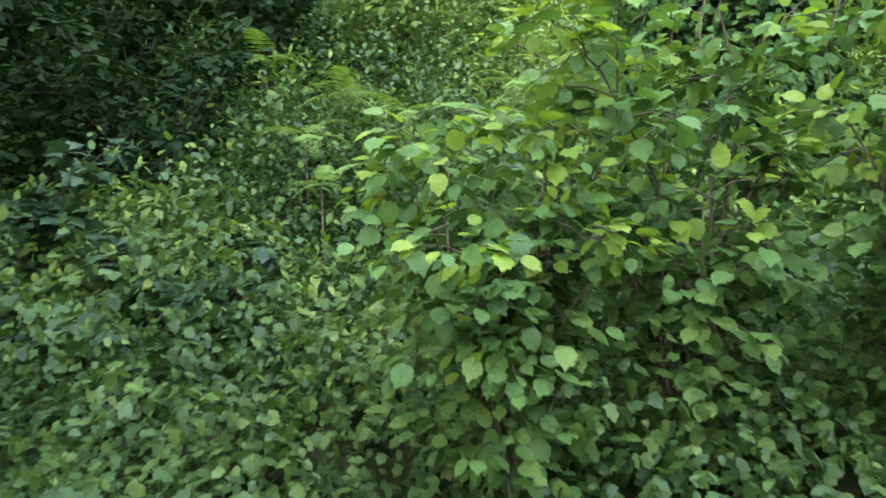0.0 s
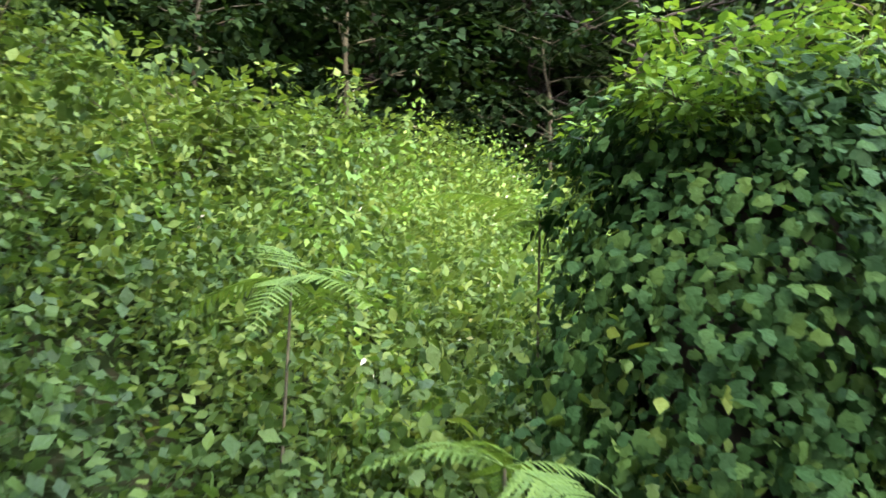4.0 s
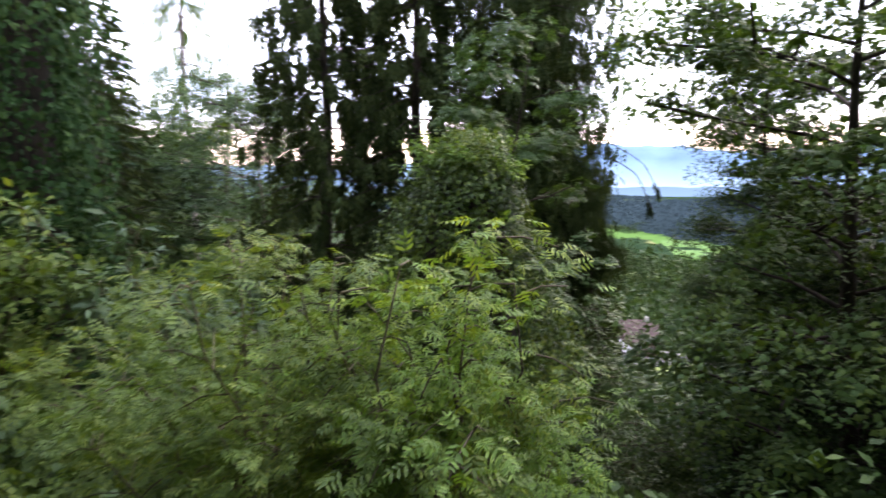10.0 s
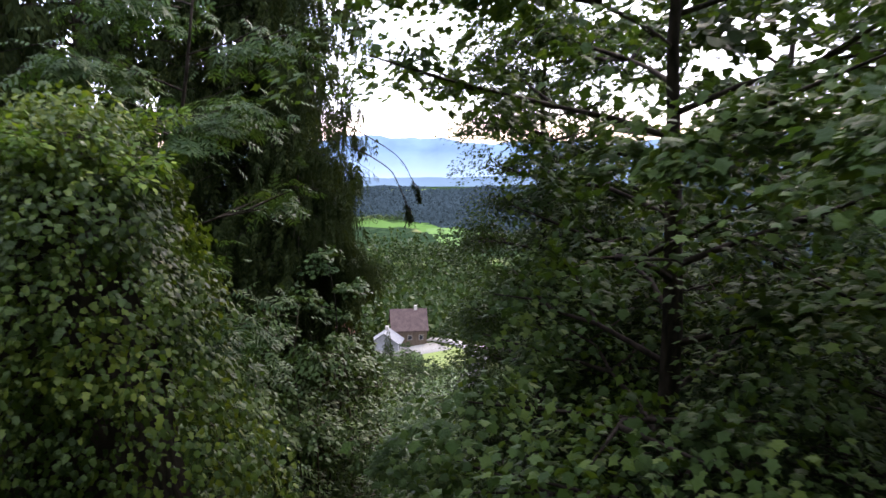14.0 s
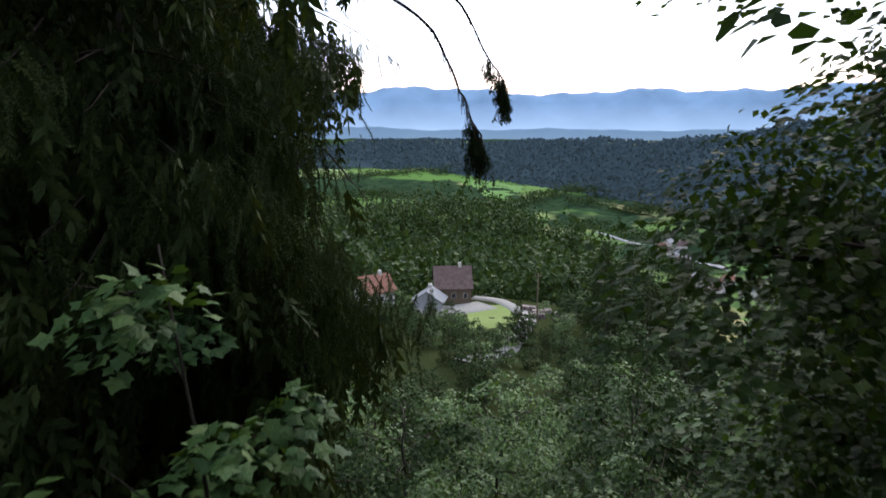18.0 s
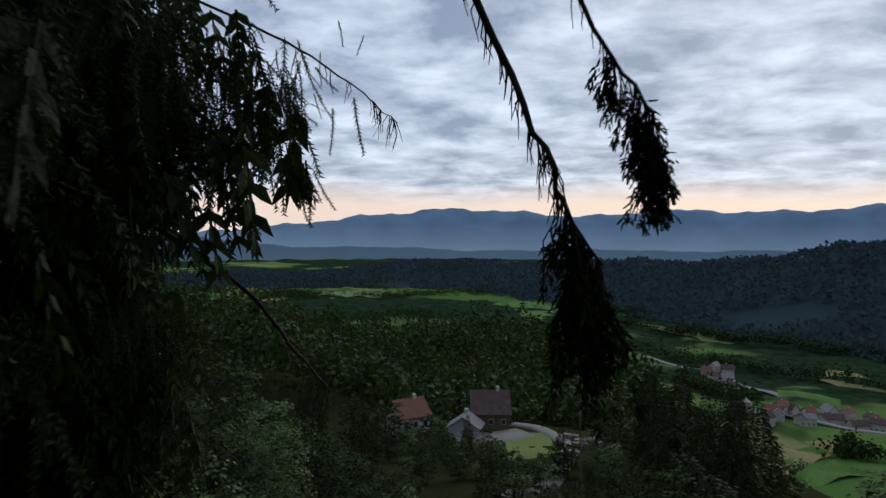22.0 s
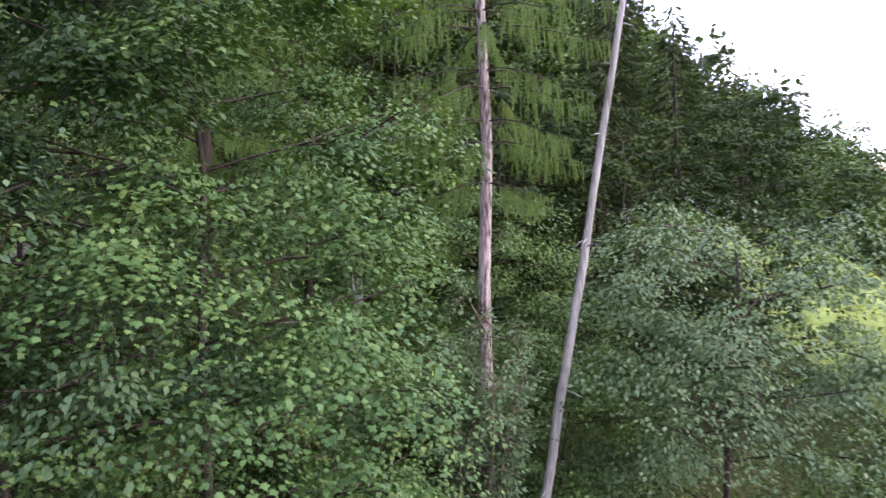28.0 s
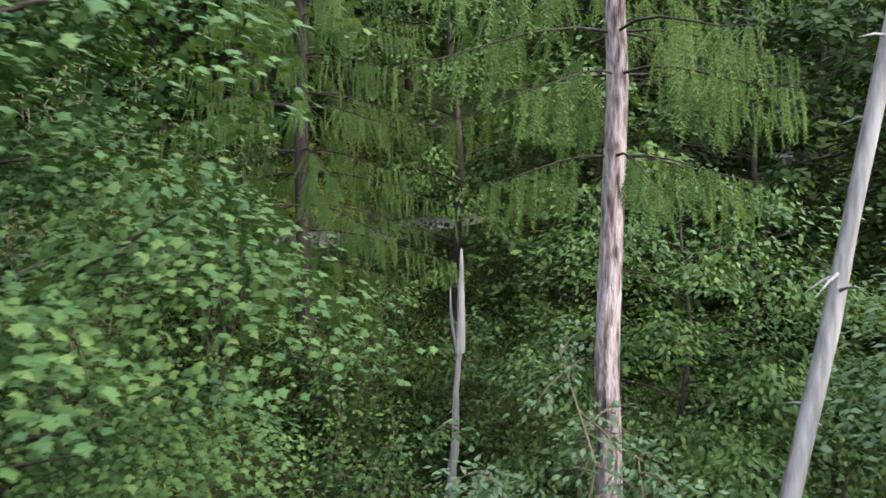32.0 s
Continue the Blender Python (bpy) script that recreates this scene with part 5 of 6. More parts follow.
broadleaf("alder_tree", on_ground(-28.8, 20.3), "dense green tree beside the dead snag", 13, 1.7, M_WOOD_LIGHT, 75, 0.15, 12000, L_OVAL, 0.14, M_BARK_DARK, 0.12, 20, spread=0.2)
shrub("willow_bush", on_ground(-19.6, 23.6), "silvery green willow in front of the larch", 9.9, 1.3, M_WILLOW, 76, stems=18, n_leaves=11000, leaf=L_OVAL, size=0.11, spread=0.45, low=0.45, lump=34)
broadleaf("hornbeam_bush", on_ground(-24.6, 25.3), "round hornbeam bush with dense green leaves", 9.5, 2.3, M_WOOD_LIGHT, 77, 0.06, 30000, L_OVAL, 0.12, M_BARK_DARK, 0.09, 26, spread=0.18, share=0.7)
broadleaf("hornbeam_bush", on_ground(-22.3, 26.6), "lower round hornbeam bush with dense leaves", 7.6, 2.2, M_WOOD_LIGHT, 78, 0.06, 28000, L_OVAL, 0.12, M_BARK_DARK, 0.08, 24, spread=0.18, share=0.7)
broadleaf("willow_tree", on_ground(-20.8, 30.4), "large rounded grey-green willow", 13, 3.4, M_WILLOW, 79, 0.06, 42000, L_OVAL, 0.14, M_BARK_DARK, 0.12, 34, spread=0.19)


def dead_pole(place, h, lean, r, label, seed, stubs=26, forks=()):
    rng = np.random.default_rng(seed)
    e = thing("dead_tree", place, label, "dead tree")
    t = np.linspace(0, 1, 22)
    axis = np.stack([lean[0] * h * t, lean[1] * h * t, -0.3 + h * t], -1)
    axis[:, :2] += np.cumsum(rng.normal(0, 0.018, (22, 2)), 0)
    tr = Tris()
    tr.tube(axis, r * (1 - 0.72 * t) * (1 + 0.10 * np.abs(np.sin(t * 40))), 9, 0.04, rng)
    tr.make("trunk", M_BARK_PALE, e, smooth=True)
    for i in range(stubs):
        u = rng.uniform(0.2, 0.98)
        b = np.array([np.interp(u, t, axis[:, k]) for k in range(3)])
        a = rng.uniform(0, 2 * math.pi)
        d = np.array([math.cos(a), math.sin(a), rng.uniform(-0.5, 0.3)]) * rng.uniform(0.12, 0.6)
        s = Tris()
        s.tube([b, b + d * 0.5, b + d + np.array([0, 0, -0.05])], [0.025, 0.014, 0.006], 5)
        s.make("stub", M_BARK_PALE, e)
    for u, d, rr in forks:
        b = np.array([np.interp(u, t, axis[:, k]) for k in range(3)])
        d = np.array(d)
        q = np.linspace(0, 1, 6)[:, None]
        s = Tris()
        s.tube(b + d * q * [1, 1, 1] + np.array([d[0], d[1], 0]) * 0.35 * np.sin(np.pi * q), rr * (1 - 0.75 * q[:, 0]), 6, 0.08, rng)
        s.make("fork", M_BARK_PALE, e)
    return e


dead_pole(on_ground(-19.3, 24.22), 23, (-0.08, 0.19), 0.125, "leaning dead pine with bleached bare trunk and branch stubs", 81)
snag_z = float(ground_z(-23.9, 21.5))
dead_pole((-23.9, 21.5, snag_z), -1.7 - snag_z, (0, 0.02), 0.13, "broken dead tree with a forked bleached top", 82, stubs=5, forks=[(0.98, (0.0, 0.03, 1.75), 0.10), (0.97, (-0.05, -0.16, 1.15), 0.05)])

for x, y, h in [(-22.2, 21.4, 3.6), (-23.0, 20.2, 3.6), (-20.8, 20.6, 4.4), (-22.8, 22.9, 3.8), (-25.2, 19.0, 3.4), (-18.6, 21.8, 4.6), (-26.2, 21.8, 3.6), (-17.2, 23.6, 4.6), (-24.2, 22.6, 3.2), (-25.0, 16.4, 5.2), (-23.8, 14.6, 6.0), (-22.6, 13.2, 6.2), (-21.6, 15.6, 6.6)]:
    shrub("hazel_bush", on_ground(x, y), "dense green hazel bush below the trees", h * 1.35, 1.4, M_WOOD_LIGHT, int(400 - 7 * x + y), stems=16, n_leaves=4200, leaf=L_COVER, size=0.12, spread=0.4, lump=24, group="bushes below the larch")

# ---- woodland on the slopes ----
WOOD = "trees of the wooded slope"


beech = [broadleaf("beech_tree", (0, 0, -900), "leafy beech tree on the wooded slope", 13, 3.2, m, 100 + i, 0.1, 7000, L_TUFT, 0.25, M_BARK_DARK, 0.16, 22, spread=0.17, group=WOOD, split=False, sides=6)
         for i, m in enumerate((M_WOOD_MID, M_WOOD_LIGHT, M_WOOD_FAR))]
beech_dark = [broadleaf("beech_tree", (0, 0, -900), "dark beech tree at the shaded forest edge", 12, 2.6, M_SHADED_LEAF, 105 + i, 0.03, 9000, L_COVER, 0.2, M_BARK_DARK, 0.14, 24, spread=0.17, group=WOOD, split=False, sides=6) for i in range(2)]
pine = [spruce("spruce_tree", (0, 0, -900), "dark spruce on the wooded slope", 17, 2.5, 110 + i, whorls=44, per=6, n_twig=13, first=0.05, leaf=L_SHOOT_FAR, hang=0.75, stiff=0.6, group=WOOD, taper=0.5) for i in range(2)]
beech_far = [broadleaf("beech_tree", (0, 0, -900), "leafy tree of the wood below", 12, 3.3, m, 120 + i, 0.1, 1250, L_TUFT, 0.6, M_BARK_DARK, 0.16, 14, spread=0.2, group=WOOD, split=False, sides=5, forked=False)
             for i, m in enumerate((M_WOOD_FAR, M_WOOD_LIGHT, M_WOOD_FAR))]
pine_far = [spruce("spruce_tree", (0, 0, -900), "dark spruce of the wood below", 17, 3.6, 130 + i, whorls=32, per=7, n_twig=6, first=0.03, leaf=L_SHOOT_FAR, hang=1.4, stiff=0.6, group=WOOD) for i in range(2)]


def plant(kinds, x, y, scale, rng, sink=0.2):
    src = kinds[rng.integers(0, len(kinds))]
    o = copy_thing(src, pose(x, y, float(ground_z(x, y)) - sink, rng.normal(0, 2), rng.normal(0, 2), rng.uniform(0, 360)))
    o.scale = (scale * rng.uniform(0.9, 1.1), scale * rng.uniform(0.9, 1.1), scale)
    return o


rng1 = np.random.default_rng(77)
# forest edge above the clearing and beyond the road
for x, y, k, s in [(-7.5, -9.5, 1, 1.0), (-10.5, -6.6, 1, 0.9), (-9.5, -11, 1, 1.0), (-13, -5.6, 1, 1.0), (-12, -9, 1, 1.0), (-16.5, -4.4, 1, 0.95), (-15.5, -8, 1, 1.1), (-20, -3.5, 1, 1.1), (-19, -8, 0, 1.1),
                   (-24, -1, 1, 1.0), (-23, -6, 1, 1.1), (-27, 2, 1, 1.0), (-28, -3, 0, 1.1), (-30.5, 7.5, 1, 1.0), (-32, 2, 1, 1.1), (-35, 12, 1, 1.0), (-37, 6, 0, 1.2), (-40, 16, 0, 1.1), (-42, 10, 1, 1.2),
                   (-4, -12.5, 1, 1.0), (0, -12, 1, 1.1), (4, -11, 0, 1.0), (7.5, -8, 1, 1.0), (8.5, -4, 0, 0.9), (6.8, -5.2, 1, 0.7), (8, 1, 0, 0.8), (-2, -16, 1, 1.2), (5, -15, 1, 1.2), (-46, 22, 0, 1.1), (-44, 16, 1, 1.2),
                   (-35.5, 19.5, 0, 0.95), (-33, 13.5, 0, 0.8), (-40, 23.5, 1, 1.0), (-38, 28.5, 0, 1.0), (-34, 24.5, 0, 0.8), (-31.5, 28, 0, 0.85), (-29, 31.5, 0, 0.8), (-33, 32.5, 1, 0.9), (-33.8, 28.8, 0, 0.8), (-39.5, 30.2, 0, 0.85), (-29.5, 23.5, 0, 0.7), (-14, 10.5, 1, 0.75), (-16.5, 13.2, 0, 0.75), (-18.5, 15, 0, 0.75)]:
    plant(beech if k == 0 else pine, x + rng1.uniform(-0.4, 0.4), y + rng1.uniform(-0.4, 0.4), s, rng1)
for x, y, s in [(-7.4, -7.4, 0.85), (-9.8, -6.8, 0.9), (-12.4, -5.6, 0.9), (-7.8, -9.4, 0.9), (-10.6, -8.2, 1.0), (-13.4, -7.0, 1.0), (-16.6, -6.2, 1.0), (-19.6, -5.4, 1.0), (-22.6, -3.2, 1.0), (-25.6, 0.0, 1.0), (-5.4, -10.6, 1.0), (-2.0, -11.6, 1.0), (2.0, -11.6, 1.0), (5.6, -9.6, 0.9), (7.0, -6.6, 0.8), (-29, 5.2, 1.0), (-32.6, 10, 1.0)]:
    plant(beech_dark, x, y, s, rng1)
# deeper rows of the forest above the clearing
for i in range(34):
    x = -34 + (i % 12) * 4 + rng1.uniform(-1.2, 1.2)
    y = -13.5 - 4.2 * (i // 12) + rng1.uniform(-1, 1) + (4.5 if x < -14 else 0) + (3.5 if x < -22 else 0)
    plant(pine, x, y, rng1.uniform(0.95, 1.2), rng1)
# bushes along the forest edge, leaf colour darkened for the shade there
edge_bush = broadleaf("dark_bush", on_ground(-6.2, -8.6), "bush at the foot of the forest edge, shade in its leaf colour", 3.4, 1.7, M_SHADED_LEAF, 141, 0.08, 5000, L_COVER, 0.14, M_TWIG, 0.05, 14, group="bushes at the forest edge", split=False)
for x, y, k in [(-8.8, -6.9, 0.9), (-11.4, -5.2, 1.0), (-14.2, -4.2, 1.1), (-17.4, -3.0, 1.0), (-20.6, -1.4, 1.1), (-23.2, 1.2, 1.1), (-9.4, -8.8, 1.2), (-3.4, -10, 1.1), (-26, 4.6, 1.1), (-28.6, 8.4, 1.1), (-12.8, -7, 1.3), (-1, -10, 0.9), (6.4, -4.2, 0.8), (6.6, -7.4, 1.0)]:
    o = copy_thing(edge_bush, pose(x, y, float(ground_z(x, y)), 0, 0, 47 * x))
    o.scale = (k, k, k)
# round the hairpin
for x, y, k, s in [(-22.5, 45, 0, 0.75), (-24, 50.5, 0, 0.8), (-26.5, 55, 0, 0.8), (-20, 48, 1, 0.7), (-18, 43, 0, 0.8), (-27, 36, 0, 0.7), (-30.5, 37.5, 0, 0.75), (-34, 37, 1, 0.75),
                   (-31, 60, 0, 0.7), (-28, 63, 0, 0.6), (-37, 64, 0, 0.7), (-44, 63, 0, 0.65), (-51, 64, 0, 0.6), (-16, 36, 0, 0.7), (-13.5, 41, 0, 0.75), (-40, 36, 0, 0.8), (-44, 42, 0, 0.8), (-46, 48, 0, 0.8), (-57, 62, 0, 0.9)]:
    plant(beech if k == 0 else pine, x, y, s, rng1)
# low growth before the retaining wall
for x, y, top in [(-25.4, 41.4, -6.6), (-25.4, 43.2, -7.2), (-25.2, 45.4, -7.0), (-24.2, 40.2, -6.6), (-23.8, 42.2, -7.3), (-23.6, 44.6, -7.3)]:
    plant(beech, x, y, max((top - float(ground_z(x, y))) / 13, 0.12), rng1)
# beeches added behind the maples to keep light off them
for x, y, s in [(6.6, 12.4, 0.85), (6.4, 14.8, 0.75), (5.6, 9.6, 0.95), (6.6, 1.4, 0.8)]:
    plant(beech, x, y, s, rng1)
for x, y, s in [(5.6, 10.6, 0.75)]:
    plant(beech_dark, x, y, s, rng1)
# low growth added under the maples, its dark leaves standing in for shade
for x, y, top in [(3.0, 5.0, 0.5), (4.2, 4.2, 0.8), (2.2, 6.9, 0.0), (4.7, 6.2, 0.8), (3.6, 7.6, 0.4), (1.5, 4.6, -0.4), (2.4, 3.6, -0.2), (3.4, 2.4, 0.2)]:
    plant(beech_dark, x, y, (top - float(ground_z(x, y))) / 12, rng1)
# lower slope, near
for x, y, s in [(5.5, 14, 0.7), (3.5, 17.5, 0.55), (8, 18, 0.8), (-1.5, 23, 0.55), (3.5, 24, 0.6), (9, 25, 0.8), (-5, 28, 0.6), (1, 31, 0.6), (7, 33, 0.7), (-10, 33, 0.7), (13, 31, 0.85), (-4, 37, 0.65), (-16, 38, 0.75), (4, 42, 0.65), (17, 38, 0.75), (21, 42, 0.8), (24, 36, 0.85), (28, 45, 0.8), (19, 30, 0.8), (33, 50, 0.85), (26, 29, 0.9), (-14, 30, 0.6), (-20, 34, 0.6)]:
    plant(beech, x, y, s, rng1)


def wood_ok(x, y):
    house = ((x - 3) / 17) ** 2 + ((y - 160) / 13) ** 2 < 1
    turf = ((x + 33) / 8) ** 2 + ((y - 47.5) / 8) ** 2 < 1
    view = -3 < x < 20 and 132 < y < 152
    return not house and not turf and not view and x < 0.37 * y


for ring_y, step, kinds, n_x in ((38, 6, 0, 4), (46, 6.5, 0, 15), (54, 6.5, 0, 17), (63, 7, 0, 19), (73, 7, 0, 21), (84, 7.5, 0, 22), (96, 8, 0, 24), (110, 8.5, 0, 25), (125, 9, 0, 26), (141, 9.5, 0, 27)):
    for i in range(n_x):
        x = -ring_y * 0.78 + i * step + rng1.uniform(-2, 2)
        y = ring_y + 0.35 * max(0, -x) + rng1.uniform(-2.5, 2.5)
        if wood_ok(x, y):
            near = math.hypot(x + 8, y - 22) < 50
            plant((pine if near else pine_far) if rng1.random() < 0.34 else (beech if near else beech_far), x, y, rng1.uniform(0.7, 1.1) * (0.5 if -14 < x < 32 and y < 160 else 0.9), rng1)
# young growth below the farm
for i in range(50):
    x, y = rng1.uniform(-34, 46), rng1.uniform(78, 152)
    if wood_ok(x, y):
        plant(beech_far, x, y, rng1.uniform(0.4, 0.6), rng1)
# low scrub round the farm
for i in range(46):
    x, y = rng1.uniform(-14, 22), rng1.uniform(118, 154)
    if not (3.5 < x < 19 and y > 132):
        plant(beech_far, x, y, rng1.uniform(0.25, 0.42), rng1)
# trees in front of the smaller house
for x, y, k in [(-19.5, 157, 0.4), (-16, 155.5, 0.36), (-12.4, 157, 0.42), (-9.4, 152, 0.34), (-3.6, 150, 0.3)]:
    plant(beech_far, x, y, k, rng1)
# dark conifers beyond the farm road
for i in range(70):
    y = rng1.uniform(70, 300)
    x = rng1.uniform(0.17 * y + 4, 0.36 * y)
    if not (x < 26 and 128 < y < 175):
        plant(pine_far if rng1.random() < 0.7 else beech_far, x, y, rng1.uniform(0.7, 1.1), rng1)
# the spur of the hill to the west
for i in range(90):
    x = rng1.uniform(-130, -42)
    s = rng1.uniform(-45, 30)
    y = float(spur(x)) + s
    if wood_ok(x, y) and line_gap(x, y, ROAD) > 3:
        plant(pine_far if x < -70 and rng1.random() < 0.35 else beech if math.hypot(x + 8, y - 22) < 55 else beech_far, x, y, rng1.uniform(0.75, 1.1), rng1)
for src in beech + beech_dark + pine + beech_far + pine_far:
    for o in (*src.children_recursive, src):
        bpy.data.objects.remove(o)

# far woods on the knoll and along the valley: crowns of a few large clumps each
def far_wood(name, label, pts, size, mat, seed, n=16, tall=1.2, clump=0.42):
    rng = np.random.default_rng(seed)
    pts = np.asarray(pts)
    z = ground_z(pts[:, 0], pts[:, 1])
    c = np.repeat(np.stack([pts[:, 0], pts[:, 1], z], -1), n, 0)
    s = np.repeat(size * rng.uniform(0.7, 1.3, len(pts)), n)
    d = unit(rng, len(c))
    d[:, 2] = np.abs(d[:, 2])
    fir = np.repeat(rng.random(len(pts)) < 0.4, n)[:, None]
    u = rng.random((len(c), 1)) ** 1.4
    round_crown = d * [0.5, 0.5, 0.75 * tall] + np.array([0, 0, 0.5])
    cone = np.concatenate([d[:, :2] * 0.42 * (1.05 - u), 0.3 + 1.5 * tall * u], 1)
    pos = c + s[:, None] * np.where(fir, cone, round_crown)
    t = Tris()
    t.leaves(L_TUFT, pos, rng.normal(0, 1, pos.shape) + d * [1, 1, -0.2], d + rng.normal(0, 0.3, pos.shape), s * clump)
    return tagged(t.make(name, mat), label, "woods", kind="stuff")


rng2 = np.random.default_rng(9)
px, py = rng2.uniform(-330, 260, 5200), rng2.uniform(178, 520, 5200)
zz = ground_z(px, py)
ok = (zz > -124) & (px < 0.40 * py - 30) & ~((abs(px - 4) < 30) & (py < 175))
px, py = px[ok], py[ok]
far_wood("far_woods", "mixed forest on the knoll below the hillside", np.stack([px, py], -1), 9.0, M_WOOD_MID, 201, n=52, tall=1.25, clump=0.17)
hx, hy = rng2.uniform(-420, -100, 1600), rng2.uniform(60, 420, 1600)
far_wood("far_woods", "forest on the flank of the hill", np.stack([hx, hy], -1), 9, M_WOOD_FAR, 202, n=64, clump=0.115)


# ---- hanging spruce boughs over the view ----
def bough(pts, r, seed, twigs, label, tassel=0.3, bare=0.72):
    """A thin drooping bough: bare wood above, dry twiglets along it, and a tassel of needled shoots at its end."""
    rng = np.random.default_rng(seed)
    pts = np.array(pts, float)
    e = thing("spruce_bough", tuple(pts[0]), label, "branch")
    u = np.linspace(0, 1, 24)
    k = np.linspace(0, 1, len(pts))
    line = np.stack([np.interp(u, k, pts[:, i]) for i in range(3)], -1) - pts[0]
    for _ in range(2):
        line[1:-1] = (line[:-2] + 2 * line[1:-1] + line[2:]) / 4
    line += rng.normal(0, 0.006, line.shape) * u[:, None]
    w = Tris()
    w.tube(line, r * (1 - 0.75 * u), 6)
    w.make("bare_wood", M_BARK_DARK, e)
    strings, needles = Tris(), Tris()
    at = 0.3 + 0.7 * rng.random(twigs) ** 0.45
    for a in at:
        b = np.array([np.interp(a, u, line[:, n]) for n in range(3)])
        full = max(0.0, (a - bare) / (1 - bare))
        drop = rng.uniform(0.03, 0.10) + tassel * full ** 0.6 * rng.uniform(0.45, 1.0)
        d = np.array([rng.normal(0, 0.16), rng.normal(0, 0.16), -1.0]) * drop
        mid = b + d * 0.5 + rng.normal(0, 0.008, 3)
        strings.tube([b, mid, b + d], [0.0022, 0.0018, 0.001], 3)
        if full > 0:
            k = int(10 + 110 * drop)
            v = np.clip(1.05 - rng.random(k) ** 1.2 * 0.62, 0, 1)[:, None]
            pos = b + d * v + rng.normal(0, 0.006, (k, 3))
            way = d / drop + rng.normal(0, 0.45, (k, 3))
            needles.leaves(L_SHOOT, pos, way, unit(rng, k), 0.026 * rng.uniform(0.7, 1.2, k))
    strings.make("dry_twig", M_BARK_DARK, e)["kind"] = "stuff"
    if tassel > 0.1:
        needles.make("tassel", M_NEEDLE, e)
    return e


bough([(-2.4, 12.2, 1.75), (-1.5, 11.9, 1.5), (-1.06, 11.75, 1.22), (-0.88, 11.75, 1.09), (-0.75, 11.75, 0.80), (-0.67, 11.75, 0.64), (-0.64, 11.75, 0.53), (-0.57, 11.75, 0.42)], 0.014, 91, 130,
      "thin drooping spruce bough with dry twigs and a dark tassel", 0.30, 0.80)
bough([(-2.3, 12.4, 2.2), (-1.5, 12.1, 1.8), (-1.07, 11.95, 1.55), (-0.81, 11.95, 1.37), (-0.65, 11.95, 1.19), (-0.54, 11.95, 0.93), (-0.43, 11.95, 0.81), (-0.40, 11.95, 0.70)], 0.012, 92, 90,
      "thin drooping spruce bough with a small dark tassel", 0.14)
bough([(-2.2, 12.9, 1.5), (-1.6, 13.05, 1.25), (-1.31, 13.1, 1.06), (-1.16, 13.1, 0.92)], 0.007, 93, 30, "broken dead spruce bough", 0.05)
bough([(-2.6, 12.8, 0.75), (-2.1, 13.0, 0.5), (-1.77, 13.1, 0.23), (-1.6, 13.1, 0.02), (-1.44, 13.1, -0.18)], 0.016, 94, 20, "bare dead spruce bough", 0.05)
bough([(-2.3, 12.9, 1.1), (-1.8, 13.0, 0.95), (-1.6, 13.05, 0.84), (-1.54, 13.05, 0.77)], 0.007, 96, 60, "short needled spruce twig with a cone", 0.11, 0.4)


def cone(place, seed, tilt):
    """A hanging spruce cone: rings of blunt overlapping scales round a spindle."""
    rng = np.random.default_rng(seed)
    e = thing("spruce_cone", place, "brown spruce cone hanging from a needled twig", "cone", "spruce cones")
    e.rotation_euler = (radians(tilt), 0, rng.uniform(0, 6))
    t = Tris()
    q = np.linspace(0, 1, 8)
    t.tube(np.stack([0 * q, 0 * q, -0.115 * q], -1), 0.012 * np.sin(np.pi * (0.12 + 0.84 * q)), 6)
    for i in range(96):
        u, a = (i + 0.5) / 96, i * GOLD
        k = 0.017 * math.sin(math.pi * (0.14 + 0.8 * u))
        out = np.array([[math.cos(a), math.sin(a), 0.0]])
        t.leaves(L_ROUND, out * k * 0.6 + [[0, 0, -0.112 * u + 0.008]], out * 0.55 + [[0, 0, -1.0]], out + [[0, 0, 0.3]], 0.017)
    t.make("scales", M_CONE, e)
    return e


cone((-1.54, 13.05, 0.74), 2, -8)
cone((-1.575, 13.08, 0.72), 3, 4)


# ---- hairpin: grass slope, wall, upper road ----
def patch(name, x0, y0, x1, y1, n, mat, label, category, lift, edge=None):
    gx, gy = np.meshgrid(np.linspace(x0, x1, n), np.linspace(y0, y1, n))
    gz = ground_z(gx, gy) + lift
    if edge is not None:
        gz = gz - 0.6 * (edge(gx, gy) > 1)
    v = np.stack([gx, gy, gz], -1).reshape(-1, 3)
    i, j = np.meshgrid(np.arange(n - 1), np.arange(n - 1), indexing="ij")
    p = (i * n + j).ravel()
    f = np.concatenate([np.stack([p, p + 1, p + n + 1], -1), np.stack([p, p + n + 1, p + n], -1)])
    return tagged(mesh_object(name, v, f, mat, smooth=True), label, category, kind="structure")


patch("grass_slope", -43, 39, -26.6, 57, 40, M_TURF, "mown yellow-green grass slope below the road", "grass", 0.10, lambda x, y: ((x + 33) / 8.5) ** 2 + ((y - 47.5) / 8.5) ** 2)
cover("mown_grass", "short yellow-green grass of the slope", [(-43, 40, -26.8, 57)], 120, 0.22, M_GRASS, L_BLADE, 0.3, 18, bank=lambda x, y: ((x + 33) / 8.2) ** 2 + ((y - 47.5) / 8.2) ** 2 < 1, category="grass")
ribbon("road", [(-70, 56), (-58, 56.5), (-47, 57), (-40, 60), (-34, 66)], 3.5, M_ASPHALT, "pale asphalt road round the hairpin", "road", 0.15)


